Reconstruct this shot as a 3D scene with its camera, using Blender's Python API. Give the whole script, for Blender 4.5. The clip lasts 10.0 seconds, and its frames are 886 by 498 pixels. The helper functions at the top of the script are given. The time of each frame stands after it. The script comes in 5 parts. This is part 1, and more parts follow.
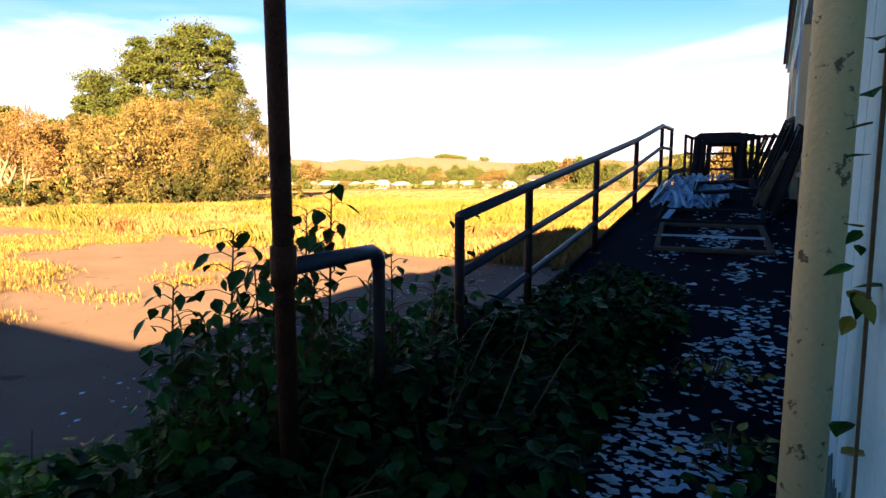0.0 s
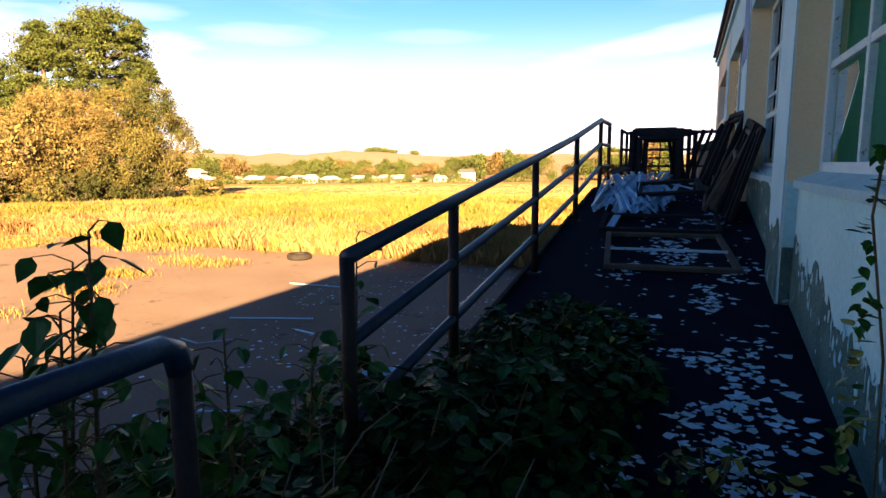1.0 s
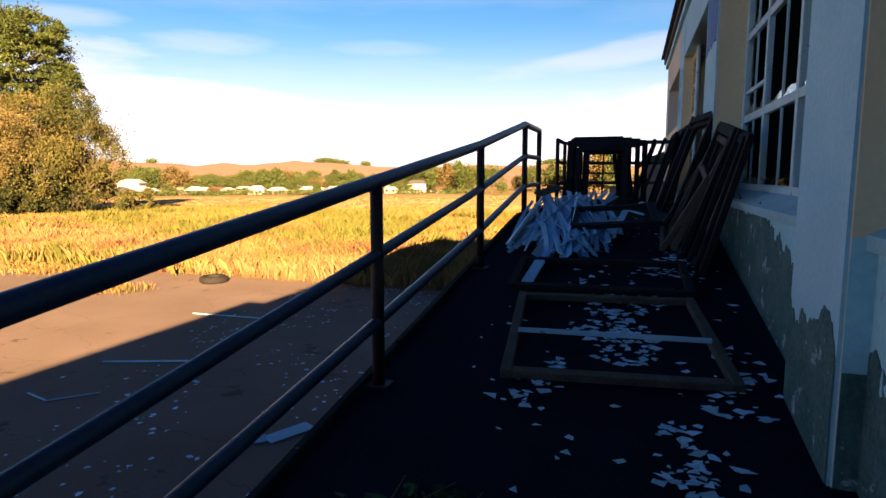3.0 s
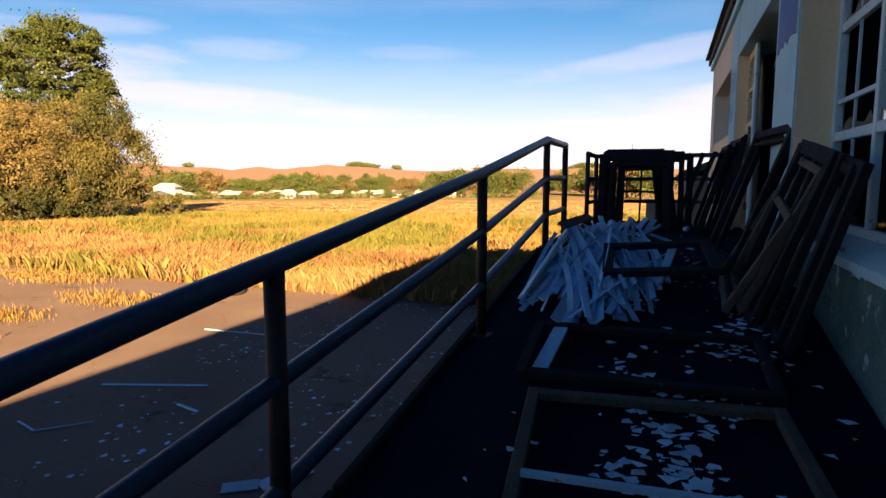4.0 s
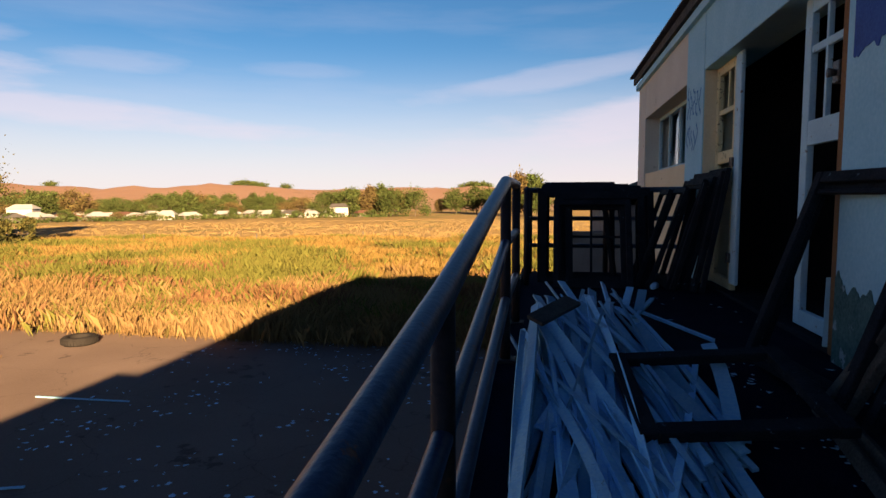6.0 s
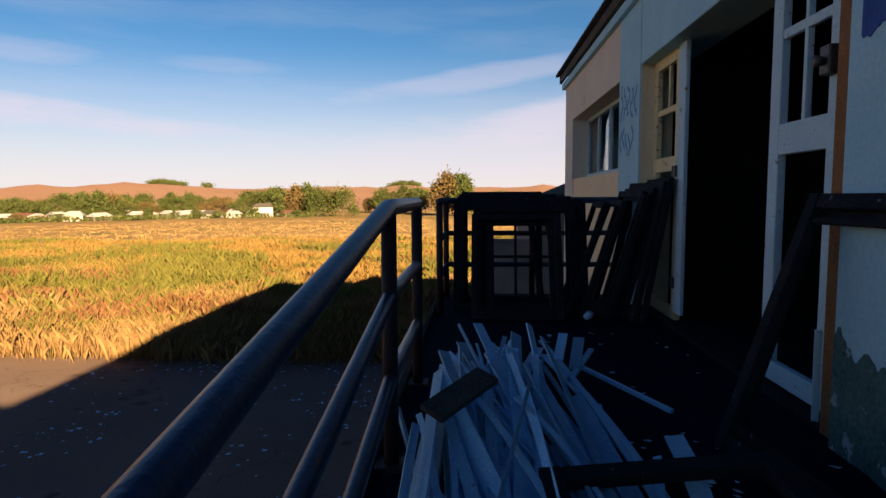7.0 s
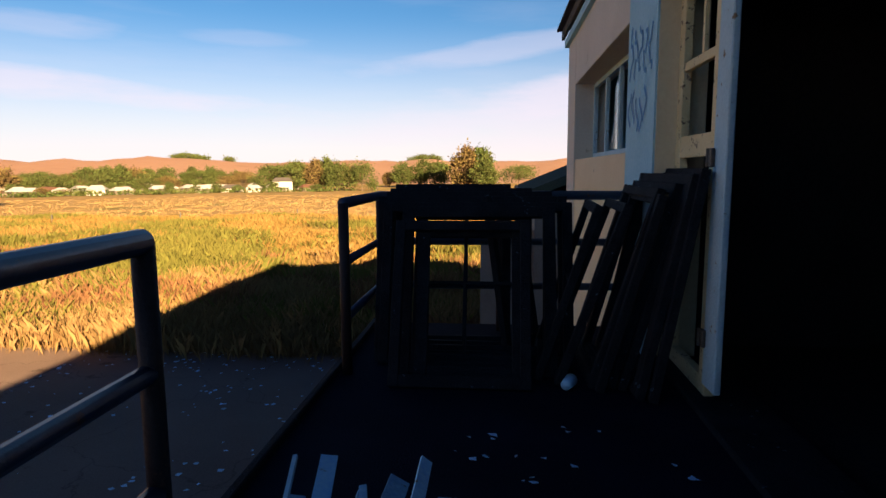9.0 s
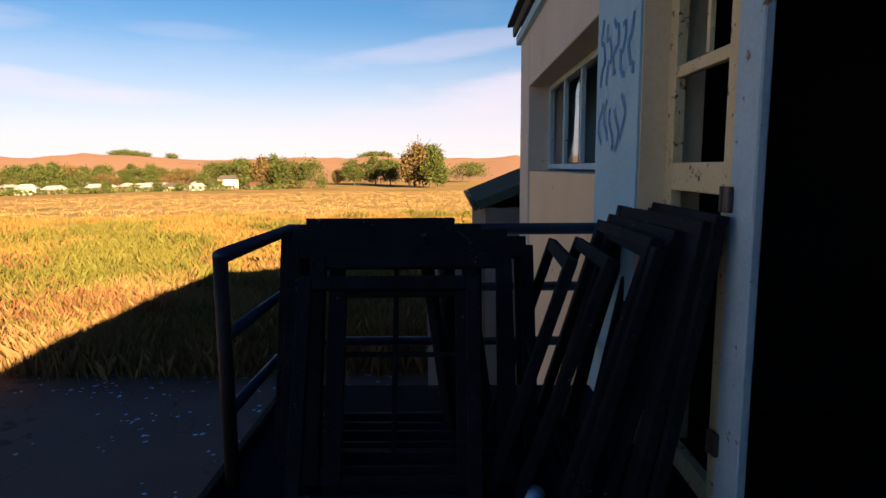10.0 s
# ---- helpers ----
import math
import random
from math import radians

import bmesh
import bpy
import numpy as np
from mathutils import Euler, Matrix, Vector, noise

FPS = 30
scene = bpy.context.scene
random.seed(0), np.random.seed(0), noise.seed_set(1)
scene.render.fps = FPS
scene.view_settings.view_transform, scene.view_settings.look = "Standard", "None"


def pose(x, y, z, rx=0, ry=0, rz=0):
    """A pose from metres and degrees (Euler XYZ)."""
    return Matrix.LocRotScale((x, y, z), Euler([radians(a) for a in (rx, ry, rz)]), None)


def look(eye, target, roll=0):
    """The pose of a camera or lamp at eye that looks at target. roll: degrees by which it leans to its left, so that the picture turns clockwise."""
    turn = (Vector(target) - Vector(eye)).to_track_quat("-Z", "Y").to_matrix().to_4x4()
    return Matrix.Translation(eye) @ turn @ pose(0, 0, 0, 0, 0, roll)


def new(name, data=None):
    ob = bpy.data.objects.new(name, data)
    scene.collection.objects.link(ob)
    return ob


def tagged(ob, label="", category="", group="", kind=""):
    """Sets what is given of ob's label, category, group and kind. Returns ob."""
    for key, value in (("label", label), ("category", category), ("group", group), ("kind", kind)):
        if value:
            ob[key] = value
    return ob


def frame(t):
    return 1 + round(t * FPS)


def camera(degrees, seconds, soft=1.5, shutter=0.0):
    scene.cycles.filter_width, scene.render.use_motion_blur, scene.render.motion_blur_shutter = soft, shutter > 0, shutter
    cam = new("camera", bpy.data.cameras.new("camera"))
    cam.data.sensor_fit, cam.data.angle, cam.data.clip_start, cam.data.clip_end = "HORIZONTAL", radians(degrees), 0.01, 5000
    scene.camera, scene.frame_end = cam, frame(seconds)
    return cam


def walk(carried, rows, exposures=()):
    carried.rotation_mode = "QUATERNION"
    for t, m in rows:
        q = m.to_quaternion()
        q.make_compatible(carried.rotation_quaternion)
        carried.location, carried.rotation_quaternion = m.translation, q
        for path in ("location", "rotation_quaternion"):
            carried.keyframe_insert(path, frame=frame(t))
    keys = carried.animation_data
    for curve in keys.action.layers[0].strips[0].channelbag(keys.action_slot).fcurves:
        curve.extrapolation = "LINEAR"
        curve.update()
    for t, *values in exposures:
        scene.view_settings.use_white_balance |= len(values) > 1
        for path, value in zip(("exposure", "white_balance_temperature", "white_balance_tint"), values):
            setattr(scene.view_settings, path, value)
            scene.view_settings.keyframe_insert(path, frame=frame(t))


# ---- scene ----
cam = camera(72.8, 10.0)
PATH = [
    (0, (3.422, 1.373, 1.199), (2.475, 3.116, 0.941), 0.0),
    (0.5, (3.129, 1.907, 1.199), (2.261, 3.688, 0.928), 0.0),
    (1, (3.043, 2.496, 1.284), (2.301, 4.332, 1.005), -0.2),
    (1.5, (2.955, 3.025, 1.265), (2.3, 4.895, 0.989), 0.0),
    (2, (2.987, 3.674, 1.273), (2.41, 5.569, 0.996), -0.1),
    (3.5, (2.99, 5.537, 1.451), (2.354, 7.419, 1.222), -0.1),
    (4, (2.868, 6.121, 1.559), (2.178, 7.983, 1.328), 0.0),
    (4.5, (2.692, 6.597, 1.595), (2.023, 8.47, 1.379), 0.1),
    (5, (2.368, 7.067, 1.641), (1.769, 8.964, 1.435), 0.2),
    (6.5, (2.10, 8.671, 1.898), (1.882, 10.652, 1.733), -0.4),
    (7, (2.204, 9.22, 1.943), (2.085, 11.208, 1.768), -0.3),
    (7.5, (2.321, 9.8, 1.957), (2.226, 11.789, 1.766), -0.4),
    (8, (2.513, 10.244, 2.002), (2.392, 12.229, 1.789), -0.2),
    (8.5, (2.722, 10.62, 2.12), (2.567, 12.599, 1.879), -0.0),
    (9, (2.746, 11.09, 2.077), (2.558, 13.064, 1.817), -0.3),
    (9.5, (2.748, 11.527, 2.199), (2.583, 13.5, 1.921), -0.4),
    (10, (2.8, 12.022, 2.249), (2.772, 14.003, 1.978), -0.4),
]
walk(cam, [(t, look(eye, target, roll)) for t, eye, target, roll in PATH], exposures=[(0, 3.69, 6750, 15), (1, 3.63, 6750, 15), (2, 3.48, 6650, 15), (3.5, 2.98, 6400, 15), (5, 2.73, 6350, 15), (6.5, 2.41, 6200, 14), (8, 2.54, 6200, 14), (10, 2.69, 6300, 15)])

# ---- world, sun ----
SUN = Vector((0.51, -0.86, 0.0)).normalized() * math.cos(radians(15.8)) + Vector((0, 0, math.sin(radians(15.8))))
sun = new("sun", bpy.data.lights.new("sun", "SUN"))
sun.data.energy, sun.data.angle, sun.data.color = 5.0, radians(0.5), (1.0, 0.655, 0.325)
sun.matrix_world = look(SUN * 50, (0, 0, 0))

world = bpy.data.worlds.new("world")
scene.world = world
world.use_nodes = True
wn, wl = world.node_tree.nodes, world.node_tree.links
wn.clear()
w_out = wn.new("ShaderNodeOutputWorld")
w_bg = wn.new("ShaderNodeBackground")
w_sky = wn.new("ShaderNodeTexSky")
w_sky.sky_type, w_sky.sun_disc = "NISHITA", False
w_sky.sun_elevation, w_sky.sun_rotation = radians(15.8), math.atan2(SUN.x, SUN.y)
w_sky.air_density, w_sky.dust_density, w_sky.ozone_density = 1.0, 0.2, 4.0
w_bg.inputs["Strength"].default_value = 0.05
w_tc = wn.new("ShaderNodeTexCoord")
w_tint = wn.new("ShaderNodeMixRGB")
w_tint.blend_type = "MULTIPLY"
w_tint.inputs["Fac"].default_value = 1.0
# the blue deepens towards the zenith
w_deep = wn.new("ShaderNodeMapRange")
w_deep.interpolation_type = "SMOOTHSTEP"
for key, value in (("From Min", 0.34), ("From Max", 0.66), ("To Min", 0.0), ("To Max", 1.0)):
    w_deep.inputs[key].default_value = value
w_blue = wn.new("ShaderNodeMixRGB")
w_blue.inputs["Color1"].default_value, w_blue.inputs["Color2"].default_value = (0.24, 0.347, 0.37, 1), (0.018, 0.066, 0.145, 1)
w_thin = wn.new("ShaderNodeMapRange")
for key, value in (("From Min", 0.3), ("From Max", 0.7), ("To Min", 0.12), ("To Max", 0.03)):
    w_thin.inputs[key].default_value = value
w_sep = wn.new("ShaderNodeSeparateXYZ")
w_low = wn.new("ShaderNodeMapRange")
w_low.interpolation_type = "SMOOTHSTEP"
for key, value in (("From Min", -0.02), ("From Max", 0.25), ("To Min", 0.8), ("To Max", 0.0)):
    w_low.inputs[key].default_value = value
w_haze = wn.new("ShaderNodeMixRGB")
w_haze.inputs["Color2"].default_value = (3.95, 3.25, 3.05, 1)
w_map = wn.new("ShaderNodeMapping")
w_map.inputs["Scale"].default_value = (1.3, 1.3, 9.0)
w_map.inputs["Location"].default_value = (0.3, 0.1, 0.35)
w_n = wn.new("ShaderNodeTexNoise")
w_n.inputs["Scale"].default_value, w_n.inputs["Detail"].default_value, w_n.inputs["Roughness"].default_value = 1.5, 6.0, 0.55
w_r = wn.new("ShaderNodeValToRGB")
w_r.color_ramp.elements[0].position, w_r.color_ramp.elements[1].position = 0.49, 0.70
w_mix = wn.new("ShaderNodeMixRGB")
w_mix.inputs["Color2"].default_value = (3.27, 2.87, 3.0, 1)
w_f = wn.new("ShaderNodeMath")
w_f.operation = "MULTIPLY"
wl.new(w_tc.outputs["Generated"], w_map.inputs["Vector"])
wl.new(w_map.outputs["Vector"], w_n.inputs["Vector"])
wl.new(w_n.outputs["Fac"], w_r.inputs["Fac"])
wl.new(w_r.outputs["Color"], w_f.inputs[0])
wl.new(w_f.outputs[0], w_mix.inputs["Fac"])
wl.new(w_sky.outputs["Color"], w_tint.inputs["Color1"])
wl.new(w_tc.outputs["Generated"], w_sep.inputs["Vector"])
wl.new(w_sep.outputs["Z"], w_low.inputs["Value"])
wl.new(w_sep.outputs["Z"], w_deep.inputs["Value"])
wl.new(w_sep.outputs["Z"], w_thin.inputs["Value"])
wl.new(w_deep.outputs["Result"], w_blue.inputs["Fac"])
wl.new(w_blue.outputs["Color"], w_tint.inputs["Color2"])
wl.new(w_thin.outputs["Result"], w_f.inputs[1])
wl.new(w_low.outputs["Result"], w_haze.inputs["Fac"])
wl.new(w_tint.outputs["Color"], w_haze.inputs["Color1"])
wl.new(w_haze.outputs["Color"], w_mix.inputs["Color1"])

# thin streaks of cirrus: azimuth, elevation, half length, half thickness, tilt, strength
def w_math(op, a, b=None, clamp=False):
    q = wn.new("ShaderNodeMath")
    q.operation, q.use_clamp = op, clamp
    for i, value in enumerate((a, b)):
        if value is None:
            continue
        if isinstance(value, (int, float)):
            q.inputs[i].default_value = value
        else:
            wl.new(value, q.inputs[i])
    return q.outputs[0]


w_az = w_math("ARCTAN2", w_sep.outputs["X"], w_sep.outputs["Y"])
w_el = w_math("ARCSINE", w_sep.outputs["Z"])
w_rag = wn.new("ShaderNodeTexNoise")
w_rag.inputs["Scale"].default_value, w_rag.inputs["Detail"].default_value, w_rag.inputs["Roughness"].default_value = 3.0, 7.0, 0.6
w_rmap = wn.new("ShaderNodeMapping")
w_rmap.inputs["Scale"].default_value = (1.6, 1.6, 8.0)
wl.new(w_tc.outputs["Generated"], w_rmap.inputs["Vector"])
wl.new(w_rmap.outputs["Vector"], w_rag.inputs["Vector"])
w_ragged = w_math("MULTIPLY", w_math("SUBTRACT", w_rag.outputs["Fac"], 0.5), 3.2)
w_total = None
for az, el, long, thick, tilt, force in ((0.02, 0.192, 0.26, 0.020, 0.14, 0.26), (0.16, 0.125, 0.30, 0.040, 0.16, 0.55), (0.10, 0.075, 0.55, 0.050, 0.0, 0.35), (-0.66, 0.118, 0.28, 0.022, -0.06, 0.5), (-0.66, 0.198, 0.10, 0.018, 0.02, 0.2), (-0.86, 0.212, 0.09, 0.018, 0.1, 0.25), (-0.98, 0.16, 0.22, 0.05, 0.05, 0.5), (-0.40, 0.20, 0.10, 0.012, 0.0, 0.12), (0.75, 0.25, 0.35, 0.03, 0.1, 0.4), (-1.9, 0.22, 0.4, 0.04, 0.0, 0.5), (2.4, 0.3, 0.4, 0.04, 0.0, 0.4)):
    du, dv = w_math("SUBTRACT", w_az, az), w_math("SUBTRACT", w_el, el)
    along = w_math("DIVIDE", du, long)
    across = w_math("DIVIDE", w_math("SUBTRACT", dv, w_math("MULTIPLY", du, tilt)), thick)
    reach = w_math("ADD", w_math("MULTIPLY", along, along), w_math("MULTIPLY", across, across))
    body = w_math("SUBTRACT", w_math("ADD", 1.0, w_ragged), reach, True)
    body = w_math("MULTIPLY", body, force)
    w_total = body if w_total is None else w_math("MAXIMUM", w_total, body)
w_cirrus = wn.new("ShaderNodeMixRGB")
w_cirrus.inputs["Color2"].default_value = (3.27, 2.8, 2.93, 1)
wl.new(w_total, w_cirrus.inputs["Fac"])
wl.new(w_mix.outputs["Color"], w_cirrus.inputs["Color1"])
wl.new(w_cirrus.outputs["Color"], w_bg.inputs["Color"])
wl.new(w_bg.outputs["Background"], w_out.inputs["Surface"])

# ---- materials ----
def material(name, a, b, rough=0.8, scale=4.0, fine=60.0, bump=0.2, metal=0.0, spots=None, spot_scale=6.0, spot_at=0.62, island=0.0, spec=0.15):
    """Two colours mixed by noise at two scales, optional spots of a third colour, fine relief."""
    m = bpy.data.materials.new(name)
    m.use_nodes = True
    n, l = m.node_tree.nodes, m.node_tree.links
    p = n["Principled BSDF"]
    p.inputs["Roughness"].default_value, p.inputs["Metallic"].default_value = rough, metal
    p.inputs["Specular IOR Level"].default_value = spec
    tc = n.new("ShaderNodeTexCoord")
    big, small = n.new("ShaderNodeTexNoise"), n.new("ShaderNodeTexNoise")
    big.inputs["Scale"].default_value, big.inputs["Detail"].default_value = scale, 5.0
    small.inputs["Scale"].default_value, small.inputs["Detail"].default_value = fine, 4.0
    for t in (big, small):
        l.new(tc.outputs["Object"], t.inputs["Vector"])
    add = n.new("ShaderNodeMath")
    add.operation = "ADD"
    l.new(big.outputs["Fac"], add.inputs[0])
    l.new(small.outputs["Fac"], add.inputs[1])
    half = n.new("ShaderNodeMath")
    half.operation = "MULTIPLY_ADD"
    half.inputs[1].default_value, half.inputs[2].default_value = 1.6, -1.1
    half.use_clamp = True
    l.new(add.outputs[0], half.inputs[0])
    mix = n.new("ShaderNodeMixRGB")
    mix.inputs["Color1"].default_value, mix.inputs["Color2"].default_value = (*a, 1), (*b, 1)
    l.new(half.outputs[0], mix.inputs["Fac"])
    colour = mix.outputs["Color"]
    if spots:
        sp = n.new("ShaderNodeTexNoise")
        sp.inputs["Scale"].default_value, sp.inputs["Detail"].default_value, sp.inputs["Roughness"].default_value = spot_scale, 6.0, 0.65
        l.new(tc.outputs["Object"], sp.inputs["Vector"])
        ramp = n.new("ShaderNodeValToRGB")
        ramp.color_ramp.elements[0].position, ramp.color_ramp.elements[1].position = spot_at, spot_at + 0.04
        l.new(sp.outputs["Fac"], ramp.inputs["Fac"])
        mx = n.new("ShaderNodeMixRGB")
        mx.inputs["Color2"].default_value = (*spots, 1)
        l.new(ramp.outputs["Color"], mx.inputs["Fac"])
        l.new(colour, mx.inputs["Color1"])
        colour = mx.outputs["Color"]
    if island:
        g = n.new("ShaderNodeNewGeometry")
        hsv = n.new("ShaderNodeHueSaturation")
        v = n.new("ShaderNodeMapRange")
        v.inputs["To Min"].default_value, v.inputs["To Max"].default_value = 1 - island, 1 + island
        l.new(g.outputs["Random Per Island"], v.inputs["Value"])
        l.new(v.outputs["Result"], hsv.inputs["Value"])
        h = n.new("ShaderNodeMapRange")
        h.inputs["To Min"].default_value, h.inputs["To Max"].default_value = 0.5 - 0.05 * island, 0.5 + 0.05 * island
        l.new(g.outputs["Random Per Island"], h.inputs["Value"])
        l.new(h.outputs["Result"], hsv.inputs["Hue"])
        l.new(colour, hsv.inputs["Color"])
        colour = hsv.outputs["Color"]
    l.new(colour, p.inputs["Base Color"])
    if bump:
        bp = n.new("ShaderNodeBump")
        bp.inputs["Strength"].default_value, bp.inputs["Distance"].default_value = bump, 0.02
        l.new(add.outputs[0], bp.inputs["Height"])
        l.new(bp.outputs["Normal"], p.inputs["Normal"])
    return m


# pale blue-white paint, its blue pushed on to carry skylight in the shade
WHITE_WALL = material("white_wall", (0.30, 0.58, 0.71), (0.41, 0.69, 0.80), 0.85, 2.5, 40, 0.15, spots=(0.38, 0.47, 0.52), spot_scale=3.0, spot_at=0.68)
CREAM_WALL = material("cream_wall", (0.72, 0.60, 0.37), (0.80, 0.69, 0.46), 0.8, 2.0, 40, 0.15, spots=(0.30, 0.24, 0.14), spot_scale=5.0, spot_at=0.68)
PALE_WALL = material("pale_cream_wall", (0.62, 0.58, 0.47), (0.72, 0.68, 0.57), 0.85, 2.0, 40, 0.15, spots=(0.42, 0.37, 0.27), spot_scale=3.0, spot_at=0.66)
# plinth, ledge and worn paint hold the shade's skylight blue in their colour
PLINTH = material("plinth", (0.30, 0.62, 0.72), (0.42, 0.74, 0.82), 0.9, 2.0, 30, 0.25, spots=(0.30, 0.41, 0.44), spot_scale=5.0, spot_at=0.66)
BARE_PLASTER = material("bare_plaster", (0.040, 0.105, 0.105), (0.110, 0.205, 0.200), 0.95, 6.0, 50, 0.6, spots=(0.30, 0.42, 0.46), spot_scale=9.0, spot_at=0.60)
LEDGE = material("ledge", (0.24, 0.47, 0.56), (0.36, 0.60, 0.68), 0.8, 3.0, 40, 0.3, spots=(0.20, 0.22, 0.20), spot_scale=7.0, spot_at=0.64)
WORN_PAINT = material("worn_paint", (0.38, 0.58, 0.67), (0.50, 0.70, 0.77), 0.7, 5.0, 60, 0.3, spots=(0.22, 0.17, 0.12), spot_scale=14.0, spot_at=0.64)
CREAM_PAINT = material("cream_paint", (0.70, 0.60, 0.32), (0.78, 0.68, 0.40), 0.7, 5.0, 60, 0.3, spots=(0.17, 0.13, 0.09), spot_scale=20.0, spot_at=0.60)
RAW_WOOD = material("raw_wood", (0.17, 0.085, 0.035), (0.30, 0.15, 0.06), 0.8, 6.0, 80, 0.4)
# wood's own dark tone, pushed near black to hold shade; spots are worn paint
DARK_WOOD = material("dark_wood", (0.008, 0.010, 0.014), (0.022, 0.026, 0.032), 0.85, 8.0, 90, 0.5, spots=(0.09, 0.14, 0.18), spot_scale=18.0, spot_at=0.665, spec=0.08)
GREY_WOOD = material("grey_wood", (0.050, 0.047, 0.040), (0.115, 0.105, 0.090), 0.85, 8.0, 90, 0.5)
# white paint; the blue of sky shade is put into its colour
STRIP = material("skylit_strip_paint", (0.28, 0.62, 0.92), (0.50, 0.82, 0.97), 0.7, 5.0, 60, 0.3, spots=(0.25, 0.22, 0.18), spot_scale=12.0, spot_at=0.66)
sn, sl = STRIP.node_tree.nodes, STRIP.node_tree.links
s_info, s_range, s_hsv = sn.new("ShaderNodeObjectInfo"), sn.new("ShaderNodeMapRange"), sn.new("ShaderNodeHueSaturation")
s_range.inputs["To Min"].default_value, s_range.inputs["To Max"].default_value = 0.5, 1.1
sl.new(s_info.outputs["Random"], s_range.inputs["Value"])
sl.new(s_range.outputs["Result"], s_hsv.inputs["Value"])
sl.new(sn["Principled BSDF"].inputs["Base Color"].links[0].from_socket, s_hsv.inputs["Color"])
sl.new(s_hsv.outputs["Color"], sn["Principled BSDF"].inputs["Base Color"])
# rails hold the sky's blue from above in their colour; rust spots are wear
PIPE = material("skylit_pipe_paint", (0.010, 0.026, 0.062), (0.024, 0.050, 0.100), 0.42, 9.0, 60, 0.12, 0.1, spots=(0.10, 0.04, 0.022), spot_scale=14.0, spot_at=0.63, spec=0.5)
# the same pipe darkened for posts, which catch less sky; brown is rust
POST_PIPE = material("shaded_post_paint", (0.016, 0.011, 0.013), (0.036, 0.024, 0.024), 0.6, 9.0, 60, 0.2, 0.1, spots=(0.075, 0.032, 0.02), spot_scale=14.0, spot_at=0.62, spec=0.3)
RUST_PIPE = material("rust_pipe", (0.05, 0.020, 0.014), (0.12, 0.045, 0.028), 0.65, 9.0, 80, 0.5, 0.2, spots=(0.35, 0.33, 0.30), spot_scale=13.0, spot_at=0.69)
# bitumen black taken further down: the building's shade is put into this navy
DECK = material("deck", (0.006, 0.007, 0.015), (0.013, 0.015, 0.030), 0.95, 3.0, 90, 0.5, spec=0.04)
CONCRETE = material("concrete", (0.13, 0.125, 0.12), (0.22, 0.215, 0.20), 0.9, 2.0, 50, 0.4)
ASPHALT = material("yard_asphalt", (0.143, 0.103, 0.081), (0.203, 0.150, 0.120), 0.95, 0.35, 30, 0.5, spots=(0.100, 0.073, 0.057), spot_scale=0.8, spot_at=0.62)
FIELD = material("field", (0.232, 0.153, 0.048), (0.276, 0.198, 0.075), 0.95, 0.05, 1.5, 0.4, spots=(0.156, 0.138, 0.041), spot_scale=0.03, spot_at=0.56)
HILL = material("dry_hill", (0.255, 0.150, 0.098), (0.290, 0.185, 0.125), 0.95, 0.004, 0.05, 0, spots=(0.166, 0.122, 0.066), spot_scale=0.006, spot_at=0.62)
GRASS = material("dry_grass", (0.139, 0.085, 0.020), (0.188, 0.127, 0.037), 0.9, 0.2, 1.2, 0, spots=(0.103, 0.088, 0.027), spot_scale=0.13, spot_at=0.56, island=0.14)
PASTURE = material("pale_pasture", (0.211, 0.140, 0.050), (0.270, 0.189, 0.077), 0.9, 0.05, 0.6, 0, spots=(0.171, 0.144, 0.045), spot_scale=0.05, spot_at=0.6, island=0.14)
STRAW = material("straw", (0.151, 0.091, 0.032), (0.194, 0.127, 0.051), 0.9, 0.25, 2.0, 0, island=0.14)
GREEN_GRASS = material("green_grass", (0.067, 0.073, 0.013), (0.109, 0.103, 0.021), 0.9, 0.25, 2.0, 0, island=0.14)
RED_GRASS = material("red_grass", (0.109, 0.051, 0.021), (0.151, 0.082, 0.037), 0.9, 0.25, 2.0, 0, island=0.14)
BARK = material("bark", (0.067, 0.051, 0.033), (0.109, 0.088, 0.061), 0.9, 2.0, 14, 0.5)
PALE_BARK = material("pale_bark", (0.121, 0.097, 0.067), (0.157, 0.130, 0.091), 0.9, 2.0, 14, 0.5)
GOLD_LEAF = material("gold_leaf", (0.082, 0.064, 0.021), (0.135, 0.102, 0.036), 0.85, 0.25, 3.0, 0, spots=(0.042, 0.038, 0.012), spot_scale=0.22, spot_at=0.54, island=0.26)
OLIVE_LEAF = material("olive_leaf", (0.055, 0.052, 0.013), (0.098, 0.085, 0.024), 0.85, 0.25, 3.0, 0, spots=(0.027, 0.032, 0.009), spot_scale=0.25, spot_at=0.5, island=0.26)
RUST_LEAF = material("rust_leaf", (0.105, 0.066, 0.024), (0.145, 0.098, 0.038), 0.85, 0.3, 3.0, 0, island=0.26)
PINE_LEAF = material("pine_leaf", (0.022, 0.036, 0.008), (0.062, 0.074, 0.017), 0.8, 0.3, 3.0, 0, island=0.5)
FAR_LEAF = material("far_leaf", (0.034, 0.052, 0.013), (0.069, 0.080, 0.021), 0.9, 0.08, 1.0, 0, island=0.5)
FAR_GOLD = material("far_gold", (0.069, 0.051, 0.020), (0.107, 0.077, 0.028), 0.9, 0.08, 1.0, 0, island=0.5)
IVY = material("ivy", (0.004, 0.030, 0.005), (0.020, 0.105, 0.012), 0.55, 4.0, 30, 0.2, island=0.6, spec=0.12)
